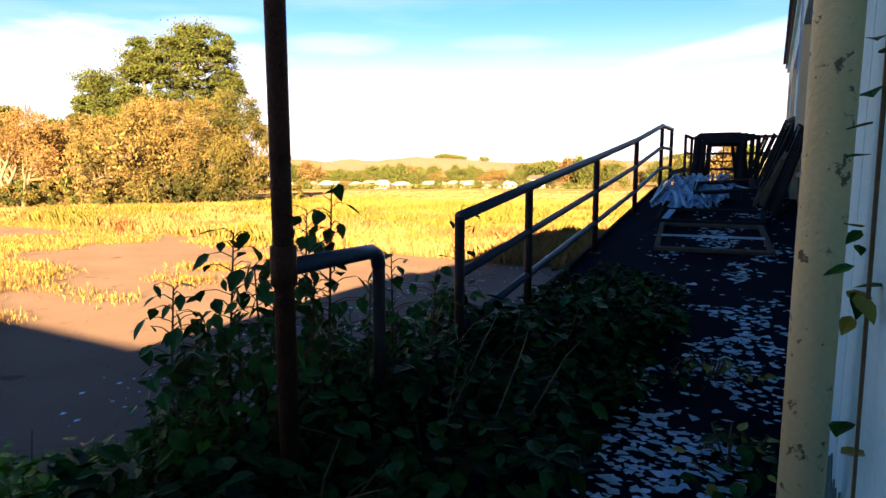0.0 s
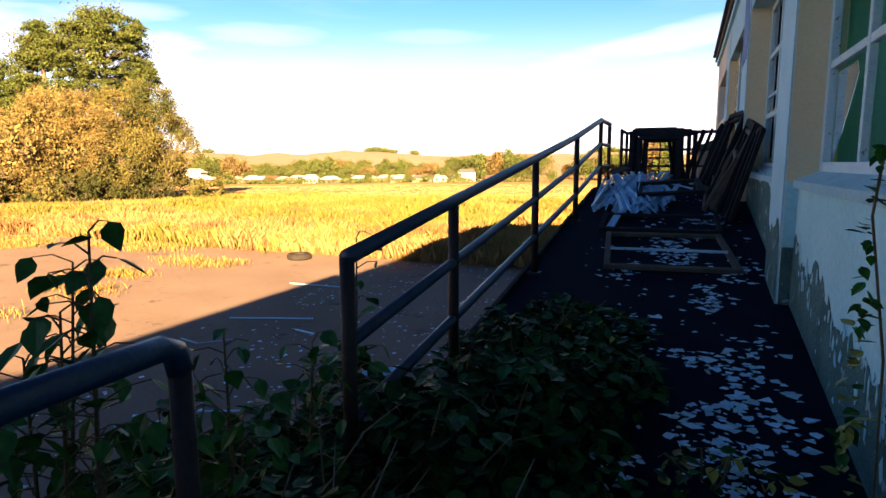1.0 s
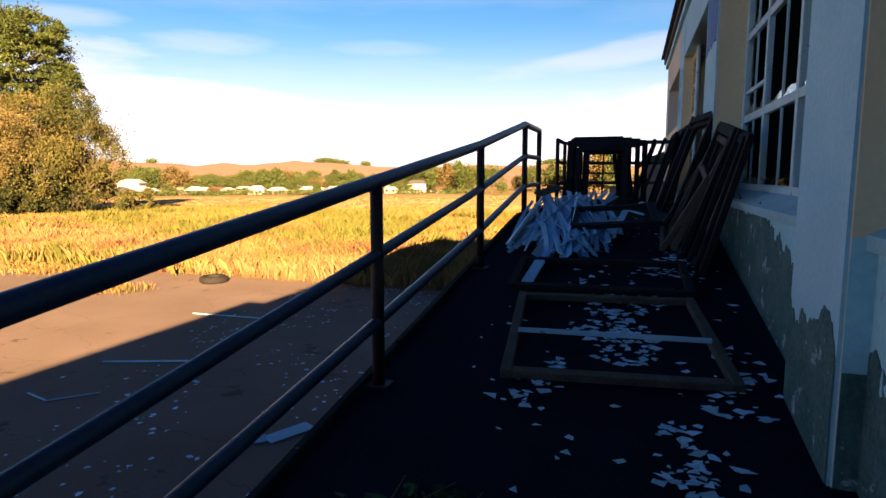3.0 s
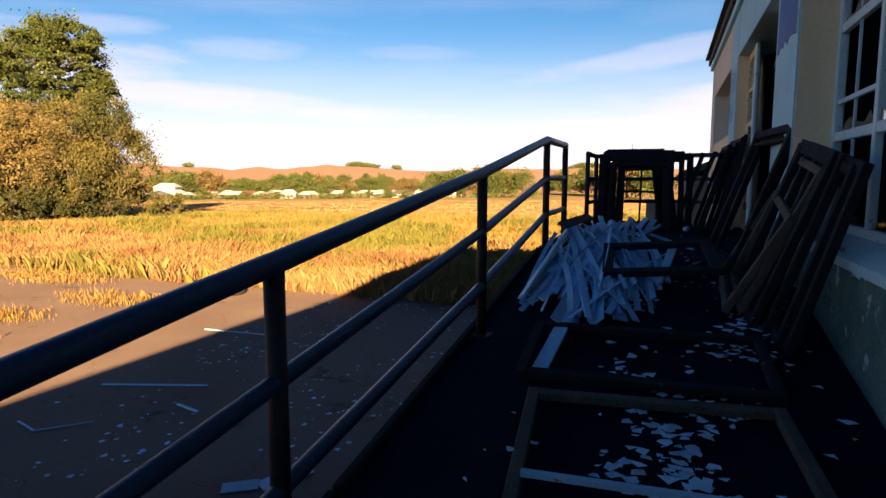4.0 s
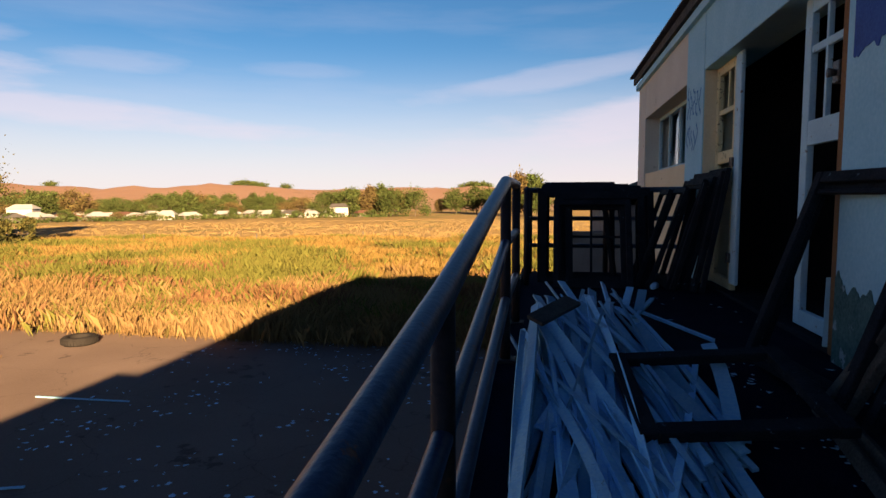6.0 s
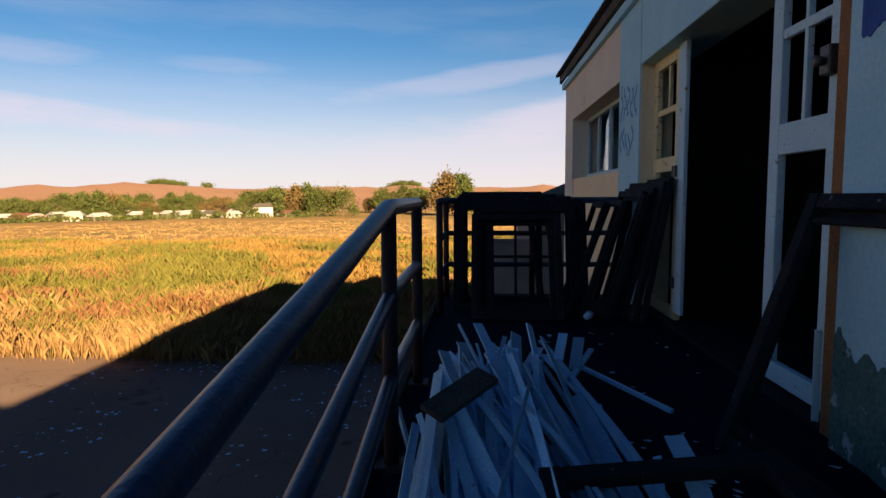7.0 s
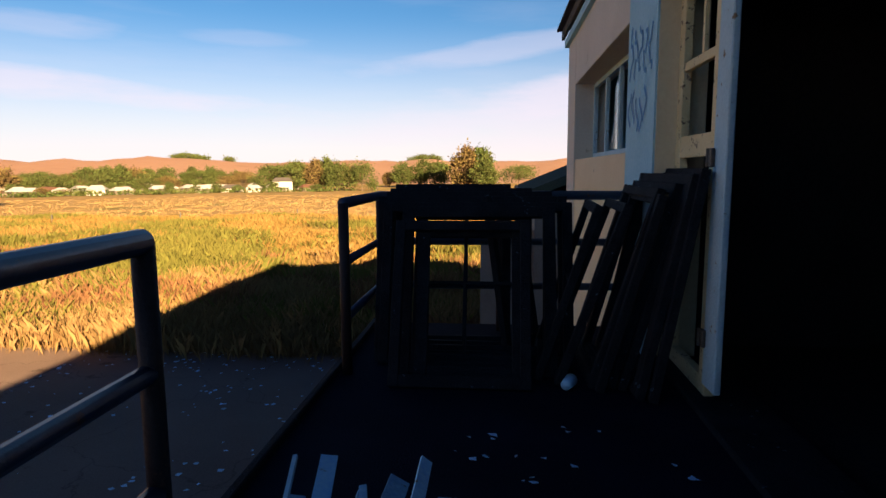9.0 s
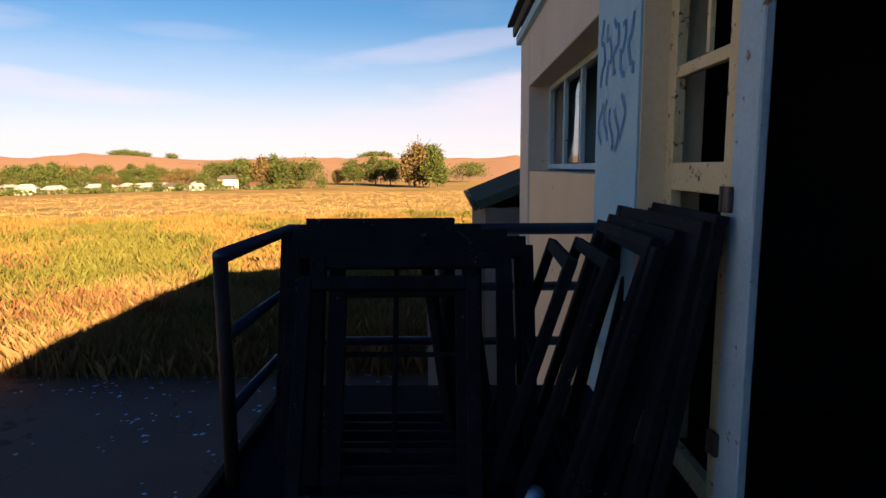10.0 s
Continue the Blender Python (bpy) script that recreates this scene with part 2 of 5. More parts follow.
# brightened leaf copy: more skylight on the outer shrubs is put into the colour
SKYLIT_IVY = material("skylit_ivy", (0.085, 0.190, 0.020), (0.175, 0.320, 0.035), 0.55, 4.0, 30, 0.2, island=0.6, spec=0.15)
# darkened leaf copy: shade inside the ramp bushes is put into the colour
SHADED_IVY = material("shaded_ivy", (0.003, 0.020, 0.004), (0.013, 0.070, 0.009), 0.55, 4.0, 30, 0.2, island=0.75, spec=0.10)
FRESH_IVY = material("fresh_ivy", (0.014, 0.070, 0.014), (0.055, 0.165, 0.032), 0.5, 4.0, 30, 0.2, island=0.6, spec=0.2)
YELLOW_IVY = material("yellow_ivy", (0.20, 0.19, 0.02), (0.28, 0.24, 0.03), 0.5, 4.0, 30, 0.2, island=0.4, spec=0.5)
STEM = material("stem", (0.08, 0.055, 0.030), (0.16, 0.12, 0.07), 0.8, 8.0, 60, 0.3)
# fallen white paint, tinted with the same blue of sky shade
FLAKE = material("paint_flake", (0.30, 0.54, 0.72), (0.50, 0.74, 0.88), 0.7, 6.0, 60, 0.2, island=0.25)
RUBBER = material("rubber", (0.015, 0.013, 0.012), (0.027, 0.024, 0.021), 0.85, 5.0, 60, 0.4)
ROOF_GREEN = material("green_roof", (0.03, 0.055, 0.045), (0.06, 0.085, 0.07), 0.7, 3.0, 40, 0.2, spots=(0.16, 0.10, 0.06), spot_scale=3.0, spot_at=0.62)
ROOF_METAL = material("roof_metal", (0.05, 0.05, 0.055), (0.10, 0.10, 0.105), 0.6, 3.0, 40, 0.2, 0.3)
HOUSE_WHITE = material("house_white", (0.355, 0.346, 0.326), (0.395, 0.385, 0.365), 0.8, 0.3, 4.0, 0.1)
HOUSE_TAN = material("house_tan", (0.121, 0.103, 0.082), (0.151, 0.133, 0.109), 0.8, 0.3, 4.0, 0.1)
HOUSE_ROOF = material("house_roof", (0.061, 0.055, 0.051), (0.097, 0.091, 0.088), 0.8, 0.3, 4.0, 0.1)
HOUSE_PALE = material("house_pale_roof", (0.306, 0.306, 0.306), (0.355, 0.355, 0.355), 0.6, 0.3, 4.0, 0.1)
HOUSE_RED = material("house_red_roof", (0.097, 0.049, 0.033), (0.121, 0.067, 0.045), 0.8, 0.3, 4.0, 0.1)
# near-black: the darkness of unlit rooms is put into the base colour
UNLIT_INTERIOR = material("unlit_interior", (0.014, 0.014, 0.015), (0.03, 0.03, 0.03), 0.95, 1.5, 30, 0.2)
INTERIOR_GREEN = material("interior_green", (0.24, 0.62, 0.48), (0.32, 0.70, 0.56), 0.8, 1.5, 30, 0.2)
BLUE_SPRAY = material("blue_spray", (0.03, 0.18, 0.42), (0.06, 0.26, 0.52), 0.6, 6.0, 60, 0)
DEEP_BLUE = material("deep_blue_paint", (0.012, 0.05, 0.24), (0.03, 0.09, 0.34), 0.6, 6.0, 60, 0.1)
IRON = material("iron", (0.06, 0.055, 0.05), (0.12, 0.11, 0.10), 0.5, 12.0, 80, 0.3, 0.6)

GLASS = bpy.data.materials.new("old_glass")
GLASS.use_nodes = True
gp = GLASS.node_tree.nodes["Principled BSDF"]
gp.inputs["Transmission Weight"].default_value, gp.inputs["Roughness"].default_value, gp.inputs["IOR"].default_value = 1.0, 0.06, 1.45
gp.inputs["Base Color"].default_value = (0.75, 0.82, 0.80, 1)

# cracks through the yard's asphalt
an, al = ASPHALT.node_tree.nodes, ASPHALT.node_tree.links
cr = an.new("ShaderNodeTexVoronoi")
cr.feature = "DISTANCE_TO_EDGE"
cr.inputs["Scale"].default_value = 0.33
cw = an.new("ShaderNodeTexNoise")
cw.inputs["Scale"].default_value, cw.inputs["Detail"].default_value = 1.1, 5.0
ca = an.new("ShaderNodeMixRGB")
ca.blend_type = "ADD"
ca.inputs["Fac"].default_value = 0.9
ct = an.new("ShaderNodeTexCoord")
al.new(ct.outputs["Object"], ca.inputs["Color1"])
al.new(cw.outputs["Color"], ca.inputs["Color2"])
al.new(ct.outputs["Object"], cw.inputs["Vector"])
al.new(ca.outputs["Color"], cr.inputs["Vector"])
cm = an.new("ShaderNodeMapRange")
for key, value in (("From Min", 0.001), ("From Max", 0.006), ("To Min", 0.72), ("To Max", 1.0)):
    cm.inputs[key].default_value = value
al.new(cr.outputs["Distance"], cm.inputs["Value"])
cx = an.new("ShaderNodeMixRGB")
cx.blend_type = "MULTIPLY"
cx.inputs["Fac"].default_value = 1.0
ap = an["Principled BSDF"]
al.new(ap.inputs["Base Color"].links[0].from_socket, cx.inputs["Color1"])
al.new(cm.outputs["Result"], cx.inputs["Color2"])
al.new(cx.outputs["Color"], ap.inputs["Base Color"])

# ---- mesh helpers ----
rnd = random.Random(7)


def thing(name, label, category, group="", kind="", at=None):
    ob = new(name)
    ob.empty_display_size = 0.1
    if at is not None:
        ob.matrix_world = at
    return tagged(ob, label, category, group, kind)


def mesh_object(name, verts, faces, mat, parent=None, label="", smooth=False):
    me = bpy.data.meshes.new(name)
    me.from_pydata(verts, [], faces)
    me.materials.append(mat)
    if smooth:
        me.polygons.foreach_set("use_smooth", [True] * len(me.polygons))
    me.update()
    ob = new(name, me)
    ob.parent = parent
    if label:
        ob["label"] = label
    return ob


def part(name, bm, mat, parent=None, label="", smooth=False):
    me = bpy.data.meshes.new(name)
    bm.normal_update()
    bm.to_mesh(me)
    bm.free()
    me.materials.append(mat)
    if smooth:
        me.polygons.foreach_set("use_smooth", [True] * len(me.polygons))
    ob = new(name, me)
    ob.parent = parent
    if label:
        ob["label"] = label
    return ob


def box(lo, hi, bevel=0.0, bm=None, m=None):
    bm = bm or bmesh.new()
    mid = [(a + b) / 2 for a, b in zip(lo, hi)]
    size = [abs(b - a) for a, b in zip(lo, hi)]
    mm = Matrix.Translation(mid) @ Matrix.Diagonal((*size, 1))
    made = bmesh.ops.create_cube(bm, size=1, matrix=(m @ mm) if m else mm)
    if bevel:
        edges = {e for v in made["verts"] for e in v.link_edges}
        bmesh.ops.bevel(bm, geom=list(edges), offset=bevel, segments=1, affect="EDGES")
    return bm


def tube(points, radii, sides=8, bm=None, cap=True):
    """A round tube along points, with a radius for each."""
    bm = bm or bmesh.new()
    points = [Vector(p) for p in points]
    if isinstance(radii, (int, float)):
        radii = [radii] * len(points)
    rings, ref = [], None
    for i, p in enumerate(points):
        d = (points[min(i + 1, len(points) - 1)] - points[max(i - 1, 0)]).normalized()
        if ref is None:
            ref = d.orthogonal().normalized()
        u = (ref - d * ref.dot(d)).normalized()
        ref, w = u, d.cross(u)
        rings.append([bm.verts.new(p + (u * math.cos(2 * math.pi * k / sides) + w * math.sin(2 * math.pi * k / sides)) * radii[i]) for k in range(sides)])
    for a, b in zip(rings, rings[1:]):
        for k in range(sides):
            bm.faces.new((a[k], a[(k + 1) % sides], b[(k + 1) % sides], b[k]))
    if cap:
        bm.faces.new(rings[0][::-1])
        bm.faces.new(rings[-1])
    return bm


def beam(a, b, w, h, bm=None, bevel=0.0, twist=0.0):
    """A squared bar from a to b, w wide and h high."""
    a, b = Vector(a), Vector(b)
    d = b - a
    m = Matrix.Translation((a + b) / 2) @ d.to_track_quat("Y", "Z").to_matrix().to_4x4() @ Matrix.Rotation(twist, 4, "Y")
    return box((-w / 2, -d.length / 2, -h / 2), (w / 2, d.length / 2, h / 2), bevel, bm, m)


def floor_z(y):
    """Height of the platform, the ramp and the landing."""
    return min(0.90, max(-0.06, 0.90 - 0.136 * (11.46 - y)))


def land(x, y):
    """Height of the land: the yard, the field that falls away, the hills."""
    r = math.hypot(x - 2.5, y - 8)
    z = -3.09 - 4.43 * min(1, max(0, (r - 60) / 240))
    if r > 600:
        k = min(1, (r - 600) / 900)
        k = k * k * (3 - 2 * k)
        a = math.atan2(x, y)
        hill = 34 + 9 * noise.noise((a * 5.0 + 3.1, 0.3, 0)) + 10 * noise.noise((a * 14.0, 2.0, 0)) + 5 * noise.noise((a * 40.0, r / 300, 0)) - 8 * math.sin(a * 1.2 + 0.4)
        z += k * max(12, hill)
    if r > 25:
        z += 0.25 * noise.noise((x / 14, y / 14, 0)) * min(1, (r - 25) / 20)
    return z


F, R, GROUND = 3.65, 3.88, -3.09  # wall face, recessed window plane, yard level

# ---- land ----
radii = [0.5] + [4 * 1.105 ** k for k in range(68)]
sides = 300
lv, lf = [], []
for r in radii:
    for k in range(sides):
        a = 2 * math.pi * k / sides
        x, y = 2.5 + r * math.sin(a), 8 + r * math.cos(a)
        lv.append((x, y, land(x, y)))
for i in range(len(radii) - 1):
    for k in range(sides):
        q = (k + 1) % sides
        lf.append((i * sides + k, i * sides + q, (i + 1) * sides + q, (i + 1) * sides + k))
lf.append(tuple(range(sides - 1, -1, -1)))
land_sheet = mesh_object("ground", lv, [f[::-1] for f in lf], FIELD, smooth=True)
land_sheet.data.materials.append(HILL)
for i, p in enumerate(land_sheet.data.polygons):
    p.material_index = int(i >= 48 * sides and i < (len(radii) - 1) * sides)
tagged(land_sheet, "dry golden grass field running out to low bare hills", "ground", kind="structure")


def yard_edge(x):
    """Where the yard ends and the tall grass begins."""
    return 27.2 + 0.9 * noise.noise((x * 0.35, 4.0, 0)) + 0.5 * noise.noise((x * 1.3, 1.0, 0)) + max(0, -x - 12) * 0.05


yv, yf, cols = [], [], 90
for i in range(cols + 1):
    x = -75 + 79 * i / cols
    for y in (-45, -10, 0, 8, 16, 22, yard_edge(x)):
        yv.append((x, y, GROUND + 0.03))
for i in range(cols):
    for k in range(6):
        yf.append((i * 7 + k, (i + 1) * 7 + k, (i + 1) * 7 + k + 1, i * 7 + k + 1))
tagged(mesh_object("yard", yv, yf, ASPHALT), "cracked pinkish asphalt yard with dirt and weeds", "yard", kind="structure")


def blades(spots, mat, name, label, height, width, each):
    """Tufts of thin blades at the spots."""
    v, f = [], []
    for x, y, s in spots:
        z = land(x, y)
        for _ in range(each):
            a, lean = rnd.uniform(0, 6.283), rnd.uniform(0.05, 0.55)
            h, w = height * s * rnd.uniform(0.55, 1.15), width * rnd.uniform(0.6, 1.3)
            bx, by = x + rnd.gauss(0, 0.36), y + rnd.gauss(0, 0.36)
            c, q = math.cos(a), math.sin(a)
            i = len(v)
            v += [(bx - w * q, by + w * c, z), (bx + w * q, by - w * c, z), (bx + lean * h * 0.35 * c + w * 0.7 * q, by + lean * h * 0.35 * q - w * 0.7 * c, z + h * 0.62), (bx + lean * h * c, by + lean * h * q, z + h * (1.03 - 0.25 * lean))]
            f += [(i, i + 1, i + 2), (i, i + 2, i + 3)]
    return tagged(mesh_object(name, v, f, mat), label, "grass", kind="stuff")


gold, straw, green, red = [], [], [], []
for _ in range(26000):
    x, d = rnd.uniform(-62, 9), rnd.random() ** 1.6 * 48
    y = yard_edge(x) + d
    if x > 2.5 and 31 < y < 44:
        continue
    n = noise.noise((x * 0.10, y * 0.14, 3))
    s = max(0.35, 0.70 + 0.45 * noise.noise((x * 0.15, y * 0.15, 7)) + 0.45 * noise.noise((x * 0.5, y * 0.5, 17)) + 0.3 * rnd.random())
    if d < 15 and noise.noise((x * 0.2, y * 0.3, 13)) > 0.16 and rnd.random() < 0.6:
        red.append((x, y, s))
    elif n + rnd.gauss(0, 0.12) > -0.02 + 0.011 * abs(d - 13):
        green.append((x, y, s * 1.1))
    elif d + rnd.gauss(0, 3) < 11:
        straw.append((x, y, s))
    else:
        gold.append((x, y, s * 0.9))
blades(gold, GRASS, "tall_grass", "tall dry golden grass in the field", 0.9, 0.0042, 21)
blades(straw, STRAW, "straw_grass", "pale straw-coloured seeding grass along the yard", 0.95, 0.0034, 26)
blades(green, GREEN_GRASS, "green_grass", "yellow-green weeds and grass in the field", 0.9, 0.0045, 22)
blades(red, RED_GRASS, "dock_weeds", "reddish seeding weeds among the dry grass", 1.0, 0.004, 21)
spots = []
while len(spots) < 9000:
    a, r = rnd.uniform(-1.35, 0.12), 60 + 150 * rnd.random() ** 1.4
    x, y = 2.5 + r * math.sin(a), 8 + r * math.cos(a)
    if y > yard_edge(x) + 20:
        spots.append((x, y, 0.6 + 0.5 * rnd.random()))
blades(spots, PASTURE, "far_grass", "dry golden pasture further out in the field", 0.30, 0.03, 7)
spots = []
while len(spots) < 6500:
    x, y = rnd.uniform(-60, -15), rnd.uniform(9, 28)
    if noise.noise((x * 0.1 + 9, y * 0.35, 1)) > 0.10 - 0.006 * max(0, -x - 15):
        spots.append((x, y, 0.2 + 0.35 * rnd.random()))
blades(spots, GRASS, "yard_weeds", "low dry weeds growing through the yard", 0.7, 0.014, 7)

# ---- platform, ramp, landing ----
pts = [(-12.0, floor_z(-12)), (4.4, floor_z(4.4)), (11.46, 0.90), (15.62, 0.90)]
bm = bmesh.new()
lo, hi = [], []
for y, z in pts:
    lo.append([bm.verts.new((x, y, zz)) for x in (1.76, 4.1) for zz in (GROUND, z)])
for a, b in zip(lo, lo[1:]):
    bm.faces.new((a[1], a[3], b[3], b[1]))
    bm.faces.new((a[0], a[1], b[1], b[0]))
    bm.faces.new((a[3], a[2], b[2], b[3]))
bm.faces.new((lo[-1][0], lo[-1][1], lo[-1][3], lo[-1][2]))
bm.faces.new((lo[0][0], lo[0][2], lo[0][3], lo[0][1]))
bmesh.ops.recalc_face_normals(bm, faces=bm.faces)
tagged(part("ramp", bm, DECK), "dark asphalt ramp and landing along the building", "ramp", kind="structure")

edge = thing("ramp_edge", "dark weathered timber edge board along the ramp", "edge board", kind="structure")
for y0, y1 in ((4.5, 7.9), (7.92, 11.4), (11.48, 15.6)):
    part("board", beam((1.79, y0, floor_z(y0) + 0.01), (1.79, y1, floor_z(y1) + 0.01), 0.04, 0.06, bevel=0.006), DARK_WOOD, edge)

# ---- building shell ----
building = thing("building", "long single-storey rendered building, white and cream, peeling paint", "building", kind="structure")
TOP, HEAD = 3.75, 3.11


def slab(name, lo, hi, mat, parent=building, label="", bevel=0.006):
    return part(name, box(lo, hi, bevel), mat, parent, label)


def painted_pier(y0, y1, x0=F, head=TOP):
    """A pier with a white face to the ramp and cream returns."""
    slab("pier", (x0 + 0.01, y0, GROUND), (3.95, y1, head), CREAM_WALL)
    if y1 < 10:
        # below the sill the return is painted like the plinth, damp near the ramp
        slab("pier_base", (x0 + 0.014, y0 - 0.004, GROUND), (3.94, y0 + 0.01, 1.16), PLINTH, bevel=0)
        slab("damp_base", (x0 + 0.016, y0 - 0.008, GROUND), (3.93, y0 + 0.01, floor_z(y0) + 0.40), BARE_PLASTER, bevel=0)
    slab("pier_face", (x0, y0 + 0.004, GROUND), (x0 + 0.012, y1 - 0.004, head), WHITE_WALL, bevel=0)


painted_pier(3.5, 4.3)
painted_pier(7.15, 7.78)
painted_pier(10.84, 11.72)
painted_pier(14.82, 15.62)
slab("pier", (F, 18.75, GROUND), (4.05, 19.5, TOP), PALE_WALL)
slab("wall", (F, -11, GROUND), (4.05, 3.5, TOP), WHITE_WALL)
for y0, y1 in ((4.3, 7.15), (7.78, 10.84)):
    sill = 1.19
    slab("plinth_wall", (F + 0.09, y0, GROUND), (4.0, y1, sill - 0.06), PLINTH)
    bm = bmesh.new()
    vs = [bm.verts.new((x, y, z)) for y in (y0, y1) for x, z in ((F + 0.055, sill - 0.07), (F + 0.055, sill - 0.02), (R + 0.02, sill + 0.06), (R + 0.02, sill - 0.07))]
    for k in range(4):
        bm.faces.new((vs[k], vs[(k + 1) % 4], vs[4 + (k + 1) % 4], vs[4 + k]))
    bm.faces.new(vs[:4][::-1])
    bm.faces.new(vs[4:])
    bmesh.ops.recalc_face_normals(bm, faces=bm.faces)
    part("window_ledge", bm, LEDGE, building, "sloping blue-grey concrete sill")
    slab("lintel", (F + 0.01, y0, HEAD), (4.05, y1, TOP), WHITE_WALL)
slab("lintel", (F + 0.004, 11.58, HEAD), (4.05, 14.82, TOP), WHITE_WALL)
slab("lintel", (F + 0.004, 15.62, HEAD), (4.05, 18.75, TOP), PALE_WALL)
slab("wall", (F + 0.02, 15.62, GROUND), (4.05, 18.75, 2.2), CREAM_WALL)
slab("wall", (4.05, 19.2, GROUND), (11.0, 19.5, TOP), WHITE_WALL)
slab("wall", (10.7, -11, GROUND), (11.0, 19.2, TOP), WHITE_WALL)
slab("inner_wall", (4.05, 11.2, 0.86), (10.7, 11.35, TOP), UNLIT_INTERIOR)
slab("inner_wall", (4.05, 15.3, 0.86), (10.7, 15.45, TOP), UNLIT_INTERIOR)
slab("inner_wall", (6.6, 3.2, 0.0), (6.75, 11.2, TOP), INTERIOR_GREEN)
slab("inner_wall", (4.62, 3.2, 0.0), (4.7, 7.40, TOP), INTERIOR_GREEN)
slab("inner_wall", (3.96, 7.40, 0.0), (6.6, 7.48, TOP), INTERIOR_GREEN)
slab("inner_wall", (4.05, 3.0, 0.0), (10.7, 3.15, TOP), UNLIT_INTERIOR)
slab("inner_floor", (4.05, -11, 0.72), (10.7, 19.2, 0.86), UNLIT_INTERIOR)
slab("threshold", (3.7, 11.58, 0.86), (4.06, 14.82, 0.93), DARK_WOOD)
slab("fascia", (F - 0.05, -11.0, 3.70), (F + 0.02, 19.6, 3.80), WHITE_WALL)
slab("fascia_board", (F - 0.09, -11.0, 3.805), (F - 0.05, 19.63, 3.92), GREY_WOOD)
slab("ceiling", (F + 0.03, -11, TOP + 0.003), (10.9, 19.4, TOP + 0.1), UNLIT_INTERIOR)
# a wing of the building behind; an unseen canopy added to shade the platform
slab("wing", (-14, -26, GROUND), (3.6, -11.3, 3.6), WHITE_WALL)
slab("wing_roof", (-14.3, -26, 3.70), (11.2, -11.0, 3.94), ROOF_METAL)
slab("canopy", (1.7, -10.9, 3.25), (3.62, 3.35, 3.33), DARK_WOOD)


def peeled(x, y0, y1, rise, parent=building):
    """Bare damp render low on a wall where the paint has come away, with a torn upper edge."""
    v, f, n = [], [], int((y1 - y0) / 0.012)
    for k in range(n + 1):
        y = y0 + (y1 - y0) * k / n
        top = floor_z(y) + rise + 0.16 * noise.noise((y * 1.7, x, 2)) + 0.10 * noise.noise((y * 9, x, 5)) + 0.05 * noise.noise((y * 33, x, 8))
        v += [(x, y, floor_z(y) - 0.05), (x, y, max(floor_z(y) + 0.03, top)), (x + 0.006, y, max(floor_z(y) + 0.03, top)), (x + 0.006, y, floor_z(y) - 0.05)]
    for k in range(n):
        i = 4 * k
        f += [(i, i + 1, i + 5, i + 4), (i + 1, i + 2, i + 6, i + 5)]
    return mesh_object("bare_patch", v, f, BARE_PLASTER, parent, "damp greenish render under peeling paint")


peeled(F + 0.086, 4.31, 7.14, 0.46)
peeled(F + 0.086, 7.79, 10.83, 0.50)
peeled(F - 0.004, 7.155, 7.775, 0.44)
peeled(F - 0.004, 3.3, 4.295, 0.3)
peeled(F - 0.004, 10.845, 11.715, 0.42)
for _ in range(170):
    y = rnd.uniform(4.4, 7.1)
    z = floor_z(y) + 0.44 + rnd.gauss(0.02, 0.13)
    if z > floor_z(y) + 0.45:
        continue
    a, w, h = rnd.uniform(0, 1), rnd.uniform(0.006, 0.03), rnd.uniform(0.015, 0.07)
    v = [(F + 0.083, y + w * math.cos(a + k * 1.05) * rnd.uniform(0.35, 1.2), z + h * math.sin(a + k * 1.05) * rnd.uniform(0.35, 1.2)) for k in range(6)]
    v += [(F + 0.087, q[1], q[2]) for q in v]
    mesh_object("paint_scale", v, [(0, 1, 2, 3, 4, 5)] + [(k, (k + 1) % 6, 6 + (k + 1) % 6, 6 + k) for k in range(6)], PLINTH, building)


def corrugated(name, x0, z0, x1, z1, y0, y1, mat, parent, pitch=0.076, depth=0.018):
    """Corrugated sheet that slopes from x0 to x1, with ridges along the slope."""
    n = int((y1 - y0) / pitch * 4)
    v, f = [], []
    for k in range(n + 1):
        y = y0 + (y1 - y0) * k / n
        o = depth * math.sin(2 * math.pi * (y - y0) / pitch)
        v += [(x0, y, z0 + o), (x1, y, z1 + o), (x0, y, z0 + o - 0.006), (x1, y, z1 + o - 0.006)]
    for k in range(n):
        i = 4 * k
        f += [(i, i + 1, i + 5, i + 4), (i + 2, i + 6, i + 7, i + 3), (i, i + 4, i + 6, i + 2)]
    return mesh_object(name, v, f, mat, parent, smooth=True)


corrugated("roof", 3.50, 3.95, 7.3, 4.3, -11, 19.7, ROOF_METAL, building)
corrugated("roof", 11.2, 3.95, 7.3, 4.3, -11, 19.7, ROOF_METAL, building)

